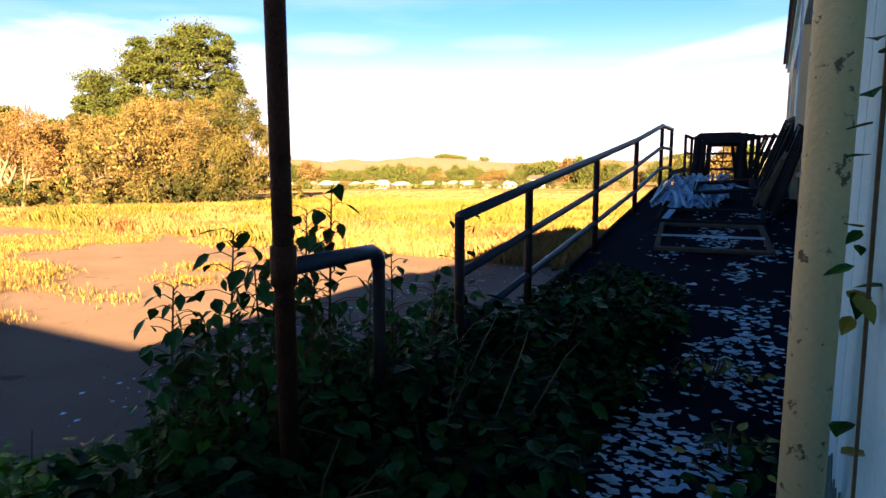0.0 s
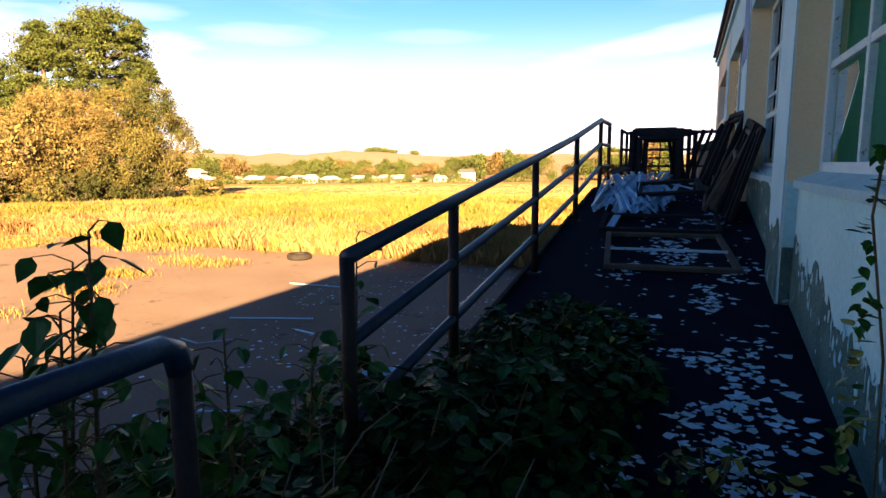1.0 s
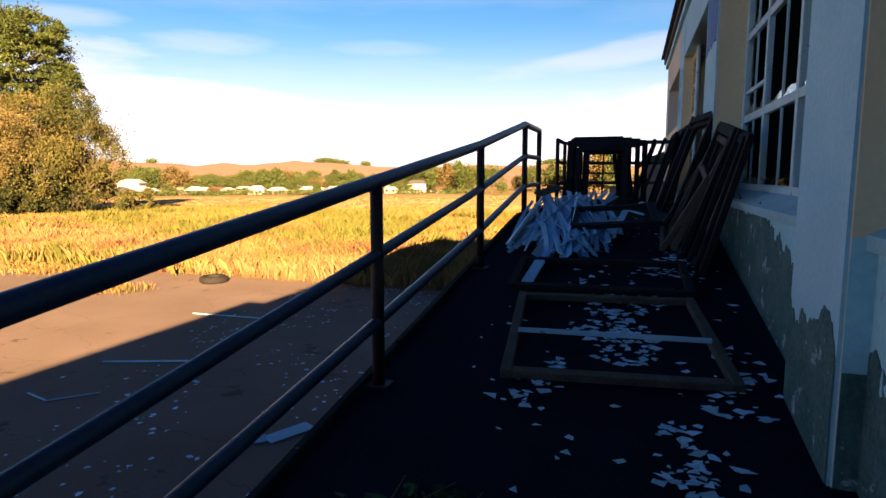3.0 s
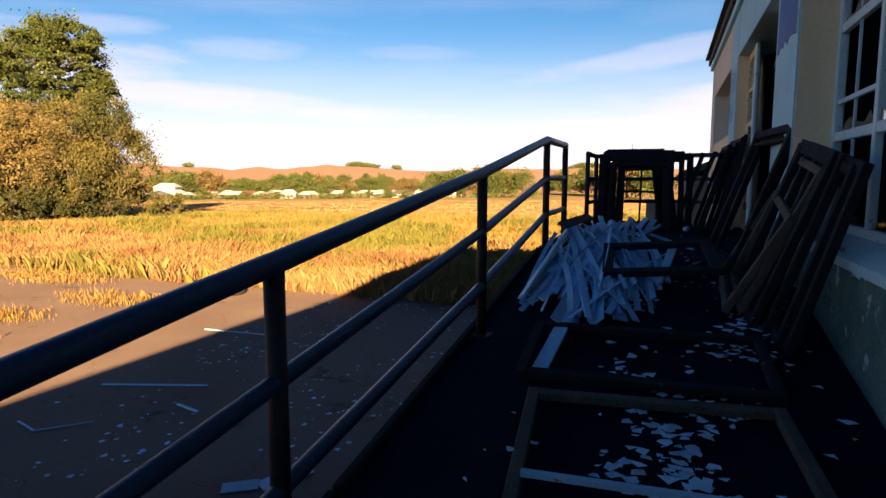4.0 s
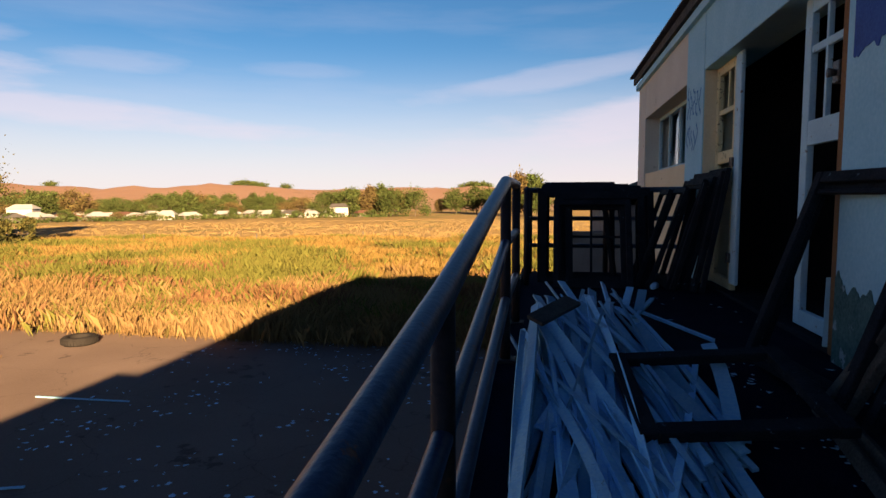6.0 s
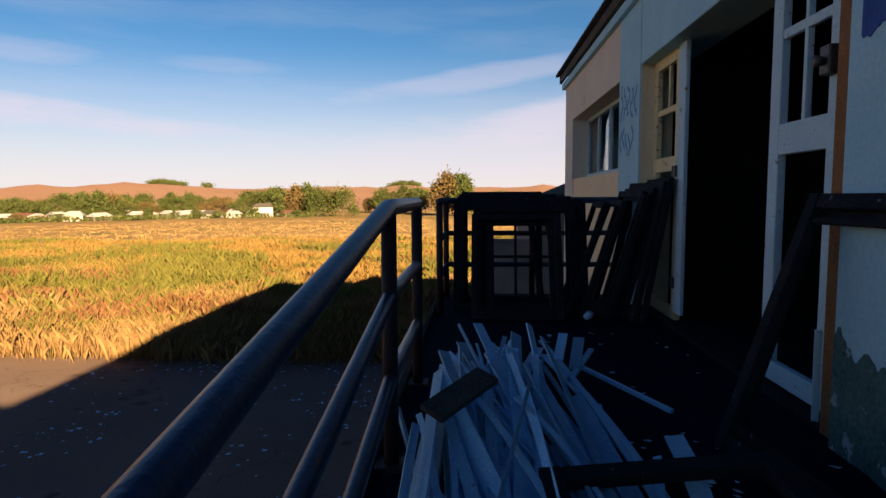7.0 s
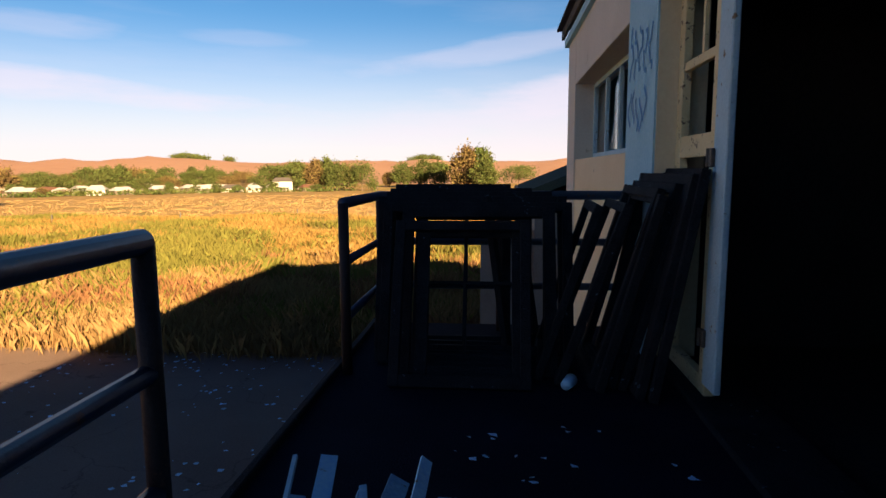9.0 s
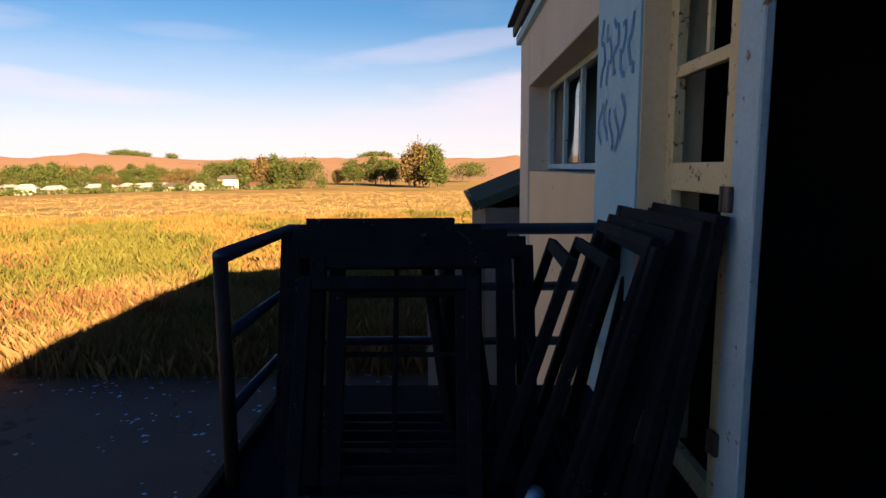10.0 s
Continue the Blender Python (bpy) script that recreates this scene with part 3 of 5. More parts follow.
# ---- windows and doors in the wall ----
def glazed(name, label, y0, y1, z0, z1, x, cols, rows, mat, stile=0.06, bar=0.04, depth=0.05, panes=(), kind="structure", category="window"):
    """A glazed frame in the plane of the wall. cols, rows: the cuts between the panes, in metres from y0 and z0. panes: (col, row) that still hold glass."""
    top = thing(name, label, category, kind=kind)
    part("frame", box((x, y0, z0), (x + depth, y0 + stile, z1), 0.004), mat, top)
    part("frame", box((x, y1 - stile, z0), (x + depth, y1, z1), 0.004), mat, top)
    part("frame", box((x, y0 + stile, z1 - stile), (x + depth, y1 - stile, z1), 0.004), mat, top)
    part("frame", box((x, y0 + stile, z0), (x + depth, y1 - stile, z0 + stile), 0.004), mat, top)
    for c in cols:
        part("mullion", box((x + 0.004, y0 + c - bar / 2, z0 + stile), (x + depth - 0.004, y0 + c + bar / 2, z1 - stile), 0.004), mat, top)
    edges = [0, *cols, y1 - y0]
    for r in rows:
        for a, b in zip(edges, edges[1:]):
            part("glazing_bar", box((x + 0.007, y0 + a + bar / 2, z0 + r - bar / 2), (x + depth - 0.007, y0 + b - bar / 2, z0 + r + bar / 2), 0.004), mat, top)
    levels = [0, *rows, z1 - z0]
    for c, r in panes:
        a, b = y0 + edges[c] + 0.01, y0 + edges[c + 1] - 0.01
        p, q = z0 + levels[r] + 0.01, z0 + levels[r + 1] - 0.01
        pane = part("pane", box((x + 0.02, a, p), (x + 0.024, b, q)), GLASS, top)
        pane.visible_shadow = False
    return top


def shard(parent, x, corners):
    """A broken piece of glass still held in a frame."""
    n = len(corners)
    v = [(x + d, y, z) for d in (0.02, 0.024) for y, z in corners]
    f = [tuple(range(n)), tuple(range(2 * n - 1, n - 1, -1))] + [(k, (k + 1) % n, n + (k + 1) % n, n + k) for k in range(n)]
    ob = mesh_object("glass_shard", v, f, GLASS, parent, "broken window glass")
    ob.visible_shadow = False


w1 = glazed("window_1", "white multi-pane window with broken glass and peeling paint", 4.3, 7.15, 1.22, HEAD, R - 0.03, (0.95, 1.9), (0.68, 1.28), WORN_PAINT, 0.07, 0.05, panes=((2, 2),))
shard(w1, R, [(7.07, 1.29), (7.07, 1.85), (6.62, 1.86), (6.56, 1.79), (6.7, 1.62), (6.98, 1.35)])
w2 = glazed("window_2", "white steel-paned window with smashed panes and torn putty", 7.78, 10.84, 1.22, HEAD, R, (1.2, 2.17), (0.61, 1.30), WORN_PAINT, 0.07, 0.06, panes=((0, 2), (1, 2)))
for y0, y1, z in ((9.03, 9.91, 1.86), (7.86, 8.94, 1.86), (10.0, 10.75, 1.86), (10.0, 10.75, 2.55), (9.03, 9.91, 1.29), (10.0, 10.75, 1.29)):
    pts = [(y0, z)]
    for k in range(9):
        pts.append((y0 + (y1 - y0) * k / 8, z + rnd.uniform(0.012, 0.085)))
    shard(w2, R, pts + [(y1, z)])
for y in (8.42, 9.42, 10.40):
    part("thin_bar", box((R + 0.015, y - 0.008, 1.29), (R + 0.03, y + 0.008, HEAD - 0.07)), WORN_PAINT, w2)
part("glazing_bar", box((R + 0.01, 9.99, 2.04), (R + 0.035, 10.76, 2.068)), WORN_PAINT, w2)
w3 = glazed("window_3", "white window with hanging broken panes", 15.62, 18.75, 2.22, HEAD, R, (0.8, 1.55, 2.3), (), WORN_PAINT, 0.05, 0.05, panes=())
shard(w3, R, [(17.3, 2.28), (17.3, 3.0), (17.45, 2.9), (17.5, 2.5), (17.75, 2.28)])
# doorway
DX = 3.78
side = glazed("side_light", "cream glazed door leaf fixed beside the doorway", 14.13, 14.82, 0.93, HEAD, DX, (), (1.72,), CREAM_PAINT, 0.09, 0.05, category="door")
part("lock_rail", box((DX + 0.003, 14.22, 2.14), (DX + 0.047, 14.73, 2.26), 0.004), CREAM_PAINT, side)
part("thin_bar", box((DX + 0.012, 14.42, 2.68), (DX + 0.03, 14.45, HEAD - 0.09)), CREAM_PAINT, side)
jamb = thing("door_jamb", "white painted door jamb with rusted hinges", "door frame", kind="structure")
part("post", box((DX - 0.015, 13.955, 1.0), (DX + 0.02, 14.125, HEAD), 0.006), WORN_PAINT, jamb)
for z in (2.13, 1.24):
    h = part("hinge", box((DX - 0.035, 14.09, z - 0.045), (DX - 0.016, 14.14, z + 0.045), 0.004), IRON, jamb)
    part("knuckle", tube([(DX - 0.035, 14.14, z - 0.045), (DX - 0.035, 14.14, z + 0.045)], 0.009), IRON, h)
raw = thing("raw_jamb", "bare orange timber door jamb", "door frame", kind="structure")
part("post", box((F + 0.03, 11.725, 0.91), (DX + 0.05, 11.85, HEAD), 0.006), RAW_WOOD, raw)
leaf = glazed("door_leaf", "white glazed door leaf standing ajar, paint chipped", 11.98, 12.63, 0.94, HEAD, DX, (), (1.83,), WORN_PAINT, 0.105, 0.05, depth=0.045, kind="", category="door")
part("lock_rail", box((DX + 0.002, 12.08, 2.15), (DX + 0.043, 12.53, 2.31), 0.004), WORN_PAINT, leaf)
lock = part("lock_box", box((DX - 0.05, 12.0, 2.47), (DX - 0.001, 12.08, 2.60), 0.006), IRON, leaf, "black iron lock")
part("knob", tube([(DX - 0.09, 12.04, 2.53), (DX - 0.05, 12.04, 2.53)], [0.028, 0.018], 12), IRON, lock, "black door knob", True)
part("mullion", box((DX + 0.006, 12.29, 2.31), (DX + 0.039, 12.32, HEAD - 0.1), 0.003), WORN_PAINT, leaf)
tagged(part("board", beam((3.69, 11.90, 0.94), (3.72, 11.96, 1.34), 0.03, 0.012, bevel=0.003), WORN_PAINT), "pale splintered board propped beside the doorway", "board")

# spray marks on the piers
def scribble(name, x, strokes, mat, label, r=0.011):
    top = thing(name, label, "graffiti", kind="structure")
    for s in strokes:
        pts = [Vector((x, y, z)) for y, z in s]
        v, f = [], []
        for i, p in enumerate(pts):
            d = (pts[min(i + 1, len(pts) - 1)] - pts[max(i - 1, 0)]).normalized()
            o = Vector((0, -d.z, d.y)) * r
            v += [tuple(p + o), tuple(p - o)]
        for i in range(len(pts) - 1):
            f.append((2 * i, 2 * i + 1, 2 * i + 3, 2 * i + 2))
        mesh_object("stroke", v, f, mat, top)
    return top


strokes = []
for k in range(5):
    y, z = 15.48 - k * 0.13, 2.86 + rnd.uniform(-0.05, 0.05)
    strokes.append([(y + 0.05 * math.sin(t * 1.1 + k), z + 0.14 - 0.30 * t / 7 + 0.03 * math.cos(2.3 * t + k)) for t in range(8)])
    y, z = 15.5 - k * 0.11, 2.48 + rnd.uniform(-0.05, 0.05)
    strokes.append([(y - 0.045 * math.cos(t * 0.9 + k), z + 0.1 - 0.22 * t / 6) for t in range(7)])
scribble("blue_tag", F - 0.004, strokes, BLUE_SPRAY, "faded blue spray-painted marks on the pier", 0.016)
def paint_patch(name, label, x, y0, y1, low, high, mat, seed):
    """A rolled-on patch of paint with brush marks and drips along its lower edge."""
    top = thing(name, label, "graffiti", kind="structure")
    v, f, n = [], [], 60
    for k in range(n + 1):
        y = y0 + (y1 - y0) * k / n
        drop = 0.09 * noise.noise((y * 4, seed, 2)) + 0.09 * max(0, noise.noise((y * 16, seed, 5))) + 0.015 * noise.noise((y * 60, seed, 1))
        z = low - drop
        v += [(x, y, z), (x, y, high), (x + 0.003, y, z), (x + 0.003, y, high)]
    for k in range(n):
        i = 4 * k
        f += [(i, i + 4, i + 5, i + 1), (i, i + 2, i + 6, i + 4)]
    mesh_object("coat", v, f, mat, top)
    return top


paint_patch("blue_paint", "deep blue paint rolled over the pier, dripping edge", F - 0.004, 10.90, 11.64, 2.56, TOP - 0.01, DEEP_BLUE, 3.0)

# ---- rails ----
def pipe(name, pts, parent, mat=PIPE, r=0.03):
    return part(name, tube(pts, r, 12), mat, parent, smooth=True)


RX = 1.865
rail = thing("ramp_railing", "dark painted steel pipe railing, chipped and rusty, along the ramp", "railing")
posts = [(4.44, 0.937), (5.566, 1.084), (7.49, 1.329), (9.484, 1.591), (11.465, 1.901), (12.49, 1.905)]
for y, z in posts:
    pipe("post", [(RX, y, floor_z(y) - 0.02), (RX, y, z)], rail, POST_PIPE)
    part("base_plate", box((RX - 0.06, y - 0.06, floor_z(y) - 0.01), (RX + 0.06, y + 0.06, floor_z(y) + 0.012), 0.004), POST_PIPE, rail)
for name, drop in (("top_rail", 0), ("middle_rail", 0.335), ("bottom_rail", 0.655)):
    pipe(name, [(RX, y, z - drop) for y, z in posts], rail, r=0.033 if not drop else 0.027)
end = thing("landing_railing", "dark painted steel pipe railing round the landing end", "railing")
corner = [(RX, 14.41, 1.895), (RX, 15.45, 1.895), (3.64, 15.45, 1.895)]
for x, y, z in (*corner[:2], (2.75, 15.45, 1.895)):
    pipe("post", [(x, y, 0.88), (x, y, z)], end, POST_PIPE)
for name, drop in (("top_rail", 0), ("middle_rail", 0.335), ("bottom_rail", 0.66)):
    pipe(name, [(x, y, z - drop) for x, y, z in corner], end, r=0.033 if not drop else 0.027)
short = thing("short_railing", "short steel pipe handrail on the platform, dark and rusty", "railing")
pipe("top_rail", [(1.942, 2.935, 0.862), (1.885, 3.54, 0.845), (1.88, 3.585, 0.825), (1.88, 3.60, 0.77)], short, r=0.033)
pipe("post", [(1.88, 3.60, -0.08), (1.88, 3.60, 0.79)], short, POST_PIPE)
tall = thing("canopy_post", "tall rusty brown pipe post with flaking white paint", "post")
pipe("post", [(1.942, 2.931, -0.08), (1.942, 2.931, 3.25)], tall, RUST_PIPE, 0.036)
pipe("collar", [(1.942, 2.931, 0.80), (1.942, 2.931, 0.94)], tall, RUST_PIPE, 0.046)

wallpost = thing("canopy_pillar", "round cream-painted post with flaking paint beside the wall", "post")
part("post", tube([(3.545, 3.225, -0.07), (3.545, 3.225, 3.25)], 0.057, 28), CREAM_PAINT, wallpost, smooth=True)

# ---- loose window sashes ----
def sash(m, w, h, label, group, cols=(), rows=(), stile=0.06, depth=0.045, mat=DARK_WOOD, glass=False):
    """A wooden sash, w wide and h high, standing at the pose m on its lower edge, its face along local x."""
    top = thing("window_sash", label, "window frame", group, at=m)
    def bar(name, lo, hi):
        part(name, box(lo, hi, 0.004), mat, top)
    bar("stile", (-w / 2, -depth / 2, 0), (-w / 2 + stile, depth / 2, h))
    bar("stile", (w / 2 - stile, -depth / 2, 0), (w / 2, depth / 2, h))
    bar("rail", (-w / 2 + stile, -depth / 2 + 0.003, 0), (w / 2 - stile, depth / 2 - 0.003, stile * 1.15))
    bar("rail", (-w / 2 + stile, -depth / 2 + 0.003, h - stile), (w / 2 - stile, depth / 2 - 0.003, h))
    for c in cols:
        bar("glazing_bar", (c * w - w / 2 - 0.012, -0.012, stile * 1.15), (c * w - w / 2 + 0.012, 0.012, h - stile))
    for r in rows:
        bar("glazing_bar", (-w / 2 + stile, -0.011, r * h - 0.012), (w / 2 - stile, 0.011, r * h + 0.012))
    return top


STACK = "sashes stacked against the landing railing"
LEAN = "sashes leaning on the wall"
FLAT = "sashes lying on the ramp"
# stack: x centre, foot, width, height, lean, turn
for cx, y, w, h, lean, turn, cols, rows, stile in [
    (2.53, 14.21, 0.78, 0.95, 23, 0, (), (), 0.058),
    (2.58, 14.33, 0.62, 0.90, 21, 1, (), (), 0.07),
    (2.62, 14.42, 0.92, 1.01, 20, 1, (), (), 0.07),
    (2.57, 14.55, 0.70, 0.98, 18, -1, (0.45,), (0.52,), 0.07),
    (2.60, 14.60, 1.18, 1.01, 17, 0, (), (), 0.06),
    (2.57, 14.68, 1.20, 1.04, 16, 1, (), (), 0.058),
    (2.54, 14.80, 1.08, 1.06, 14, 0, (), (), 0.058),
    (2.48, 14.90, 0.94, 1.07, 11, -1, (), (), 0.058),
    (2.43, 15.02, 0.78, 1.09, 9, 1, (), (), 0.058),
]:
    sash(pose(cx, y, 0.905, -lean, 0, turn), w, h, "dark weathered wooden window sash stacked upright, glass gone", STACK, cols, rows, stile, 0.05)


def leaning(foot, along, up, w, h, label, rows=(), stile=0.055, mat=DARK_WOOD):
    """A sash whose lower edge runs along one way and whose sides run up another."""
    x = Vector(along).normalized()
    z = Vector(up)
    z = (z - x * z.dot(x)).normalized()
    y = z.cross(x)
    m = Matrix((x, y, z)).transposed().to_4x4()
    m.translation = foot
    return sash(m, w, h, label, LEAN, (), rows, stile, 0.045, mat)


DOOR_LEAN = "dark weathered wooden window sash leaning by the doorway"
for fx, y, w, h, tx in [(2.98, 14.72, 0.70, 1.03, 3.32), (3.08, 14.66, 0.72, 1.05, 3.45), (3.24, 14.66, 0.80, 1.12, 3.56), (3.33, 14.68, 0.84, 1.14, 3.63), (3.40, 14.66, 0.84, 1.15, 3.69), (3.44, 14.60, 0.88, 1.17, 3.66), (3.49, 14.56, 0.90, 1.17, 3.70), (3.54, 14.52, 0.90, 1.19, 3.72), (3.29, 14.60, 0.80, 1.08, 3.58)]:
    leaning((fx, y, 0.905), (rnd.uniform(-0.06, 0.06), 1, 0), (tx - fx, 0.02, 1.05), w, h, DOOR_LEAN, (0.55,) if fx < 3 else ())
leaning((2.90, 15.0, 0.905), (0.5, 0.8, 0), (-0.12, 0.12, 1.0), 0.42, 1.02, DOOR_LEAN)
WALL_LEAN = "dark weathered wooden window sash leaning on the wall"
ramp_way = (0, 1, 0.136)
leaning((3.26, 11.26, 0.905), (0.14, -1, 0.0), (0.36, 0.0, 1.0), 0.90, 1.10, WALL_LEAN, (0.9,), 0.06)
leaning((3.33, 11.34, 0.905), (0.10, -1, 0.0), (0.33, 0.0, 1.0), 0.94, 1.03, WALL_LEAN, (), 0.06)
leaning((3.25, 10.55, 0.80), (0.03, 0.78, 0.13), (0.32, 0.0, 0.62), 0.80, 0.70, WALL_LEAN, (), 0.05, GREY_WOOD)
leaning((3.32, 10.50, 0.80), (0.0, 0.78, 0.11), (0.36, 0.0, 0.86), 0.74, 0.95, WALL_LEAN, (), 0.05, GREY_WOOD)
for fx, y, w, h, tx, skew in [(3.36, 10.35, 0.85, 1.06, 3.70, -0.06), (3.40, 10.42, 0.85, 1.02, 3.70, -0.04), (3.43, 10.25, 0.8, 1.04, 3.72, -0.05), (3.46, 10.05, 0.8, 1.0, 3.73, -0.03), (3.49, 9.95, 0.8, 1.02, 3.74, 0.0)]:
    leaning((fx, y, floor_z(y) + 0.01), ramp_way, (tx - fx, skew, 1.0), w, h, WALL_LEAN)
SLOPE = math.degrees(math.atan(0.136))
for cx, y, w, h, turn, lift, tilt, rows in [(2.96, 7.70, 1.08, 1.17, 6, 0.035, 0, ()), (2.80, 8.97, 1.20, 0.65, 2, 0.04, 2, ())]:
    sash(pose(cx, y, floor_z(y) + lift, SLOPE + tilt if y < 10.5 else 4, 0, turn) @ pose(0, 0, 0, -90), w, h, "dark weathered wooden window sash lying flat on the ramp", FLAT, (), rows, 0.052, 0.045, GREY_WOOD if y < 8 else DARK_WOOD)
tagged(part("batten", beam((2.42, 8.13, floor_z(8.13) + 0.072), (3.40, 8.17, floor_z(8.17) + 0.072), 0.03, 0.02), STRIP), "thin white-painted wooden batten across a sash", "batten")

# ---- pile of painted strips ----
for k in range(112):
    side_x = rnd.uniform(-1, 1)
    n = Vector((2.40 + 0.46 * side_x + rnd.gauss(0, 0.05), 9.55 + 1.15 * rnd.random() + 0.3 * abs(side_x), 0))
    n.x = max(2.0, n.x)
    n.z = floor_z(n.y) + 0.02 + 0.08 * rnd.random()
    far = Vector((2.22 + 0.32 * side_x * rnd.uniform(-0.6, 1.0) + rnd.gauss(0, 0.17), rnd.uniform(11.7, 13.05), 0))
    far.x = max(2.02, far.x)
    far.z = 0.93 + 0.24 * rnd.random()
    if rnd.random() < 0.3:
        far = n + (far - n) * rnd.uniform(0.5, 0.8) + Vector((rnd.gauss(0, 0.2), 0, 0.03))
    w, h = rnd.choice((0.014, 0.02, 0.026, 0.032, 0.042, 0.055, 0.068)), rnd.choice((0.008, 0.010, 0.014))
    bend = rnd.uniform(-0.05, 0.1)
    bm = bmesh.new()
    mid = (n + far) / 2 + Vector((bend * 0.6, 0, abs(bend) * 0.6 + 0.03))
    d = (far - n).normalized()
    u = d.cross(Vector((0, 0, 1))).normalized()
    up = u.cross(d)
    tw = rnd.uniform(-0.7, 0.7)
    u, up = u * math.cos(tw) + up * math.sin(tw), up * math.cos(tw) - u * math.sin(tw)
    rings = []
    for i in range(7):
        a = i / 6
        p = n * (1 - a) ** 2 + mid * 2 * a * (1 - a) + far * a * a
        rings.append([bm.verts.new(p + u * (w / 2 * sx) + up * (h / 2 * sz)) for sx, sz in ((-1, -1), (1, -1), (1, 1), (-1, 1))])
    for a, b in zip(rings, rings[1:]):
        for q in range(4):
            bm.faces.new((a[q], a[(q + 1) % 4], b[(q + 1) % 4], b[q]))
    bm.faces.new(rings[0][::-1])
    bm.faces.new(rings[-1])
    bmesh.ops.recalc_face_normals(bm, faces=bm.faces)
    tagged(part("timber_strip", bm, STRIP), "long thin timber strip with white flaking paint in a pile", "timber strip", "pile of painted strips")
tagged(part("plank", beam((2.30, 9.0, floor_z(9.0) + 0.03), (2.36, 10.2, floor_z(10.2) + 0.10), 0.08, 0.02, bevel=0.003), STRIP), "short white-painted plank at the foot of the pile", "plank")
tagged(part("plank", beam((2.03, 11.32, 1.16), (2.24, 11.58, 1.23), 0.11, 0.025, bevel=0.004, twist=0.3), GREY_WOOD), "weathered grey plank end lying on the strips", "plank")
tagged(part("plank", beam((2.75, 12.6, 0.99), (3.12, 12.05, 0.92), 0.022, 0.02), STRIP), "thin white strip on the landing", "plank")
for a, b, w in (((2.62, 12.35, 1.08), (2.68, 12.6, 1.16), 0.05), ((2.70, 12.3, 1.05), (2.76, 12.55, 1.15), 0.06), ((2.66, 12.2, 1.02), (2.82, 12.5, 1.10), 0.03)):
    tagged(part("plank", beam(a, b, w, 0.015), STRIP), "short broken white-painted offcut on the pile", "plank")

# one more sash, its far side resting on the strips
sash(pose(2.86, 10.50, floor_z(10.50) + 0.14, SLOPE + 3, -4, 4) @ pose(0, 0, 0, -90), 0.80, 0.72, "dark weathered wooden window sash lying on the strips", FLAT, (), (), 0.075, 0.05)

# ---- flakes of paint ----
v, f = [], []
def flake(x, y, s):
    z = floor_z(y) + 0.006 + rnd.random() * 0.008
    n = rnd.choice((3, 4, 4, 5))
    a0, i = rnd.uniform(0, 6.28), len(v)
    tx, ty = rnd.gauss(0, 0.12), rnd.gauss(0, 0.12)
    for k in range(n):
        a = a0 + 2 * math.pi * k / n + rnd.uniform(-0.3, 0.3)
        r = s * rnd.uniform(0.35, 1.4)
        dx, dy = r * math.cos(a), r * math.sin(a) * 0.75
        v.append((x + dx, y + dy, z + abs(dx * tx + dy * ty) + 0.136 * dy * (4.4 < y < 11.46)))
    f.append(tuple(range(i, i + n)))
while len(f) < 1900:
    y = rnd.uniform(2.0, 13.8)
    x = rnd.gauss(3.16, 0.24) if y < 7.2 else rnd.gauss(3.05, 0.34)
    if not 1.95 < x < 3.63 or (y > 11.3 and rnd.random() < 0.88):
        continue
    if noise.noise((x * 2.2, y * 1.6, 5)) < (0.02 if y < 9 else 0.12) and rnd.random() > 0.07:
        continue
    flake(x, y, rnd.uniform(0.012, 0.042) if y < 10 else rnd.uniform(0.008, 0.025))
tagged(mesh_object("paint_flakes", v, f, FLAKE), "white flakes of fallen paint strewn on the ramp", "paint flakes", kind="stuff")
cup = thing("paper_cup", "small white cup lying on the landing", "cup")
part("body", tube([(3.10, 14.22, 0.935), (3.14, 14.30, 0.94)], [0.028, 0.036], 12), FLAKE, cup, smooth=True)

# ---- yard things ----
tyre = thing("tyre", "old black tyre lying flat on the yard", "tyre", at=pose(-13.5, 25.6, GROUND + 0.03))
bm = bmesh.new()
prof = [(0.30, 0.03), (0.36, 0.0), (0.48, 0.0), (0.54, 0.05), (0.555, 0.14), (0.54, 0.23), (0.48, 0.28), (0.36, 0.28), (0.30, 0.25), (0.32, 0.14)]
rings = [[bm.verts.new((r * math.cos(a), r * math.sin(a), z)) for r, z in prof] for a in [2 * math.pi * k / 36 for k in range(36)]]
for k in range(36):
    a, b = rings[k], rings[(k + 1) % 36]
    for q in range(len(prof)):
        bm.faces.new((a[q], b[q], b[(q + 1) % len(prof)], a[(q + 1) % len(prof)]))
bmesh.ops.recalc_face_normals(bm, faces=bm.faces)
part("carcass", bm, RUBBER, tyre, smooth=True)
for k in range(36):
    a = 2 * math.pi * k / 36
    part("tread_block", box((0.548, -0.03, 0.06), (0.565, 0.03, 0.22), m=Matrix.Rotation(a, 4, "Z")), RUBBER, tyre)
for a, b in (((-10.35, 20.6), (-7.8, 20.63)), ((-8.9, 15.75), (-6.6, 16.5)), ((-6.4, 15.4), (-5.7, 15.2)), ((-3.0, 10.2), (-1.6, 10.6)), ((-2.6, 8.2), (-1.2, 8.9)), ((-2.8, 9.0), (-1.7, 8.1))):
    tagged(part("plank", beam((*a, GROUND + 0.05), (*b, GROUND + 0.06), 0.06, 0.025), STRIP), "white-painted timber strip lying on the yard", "plank", "planks on the yard")
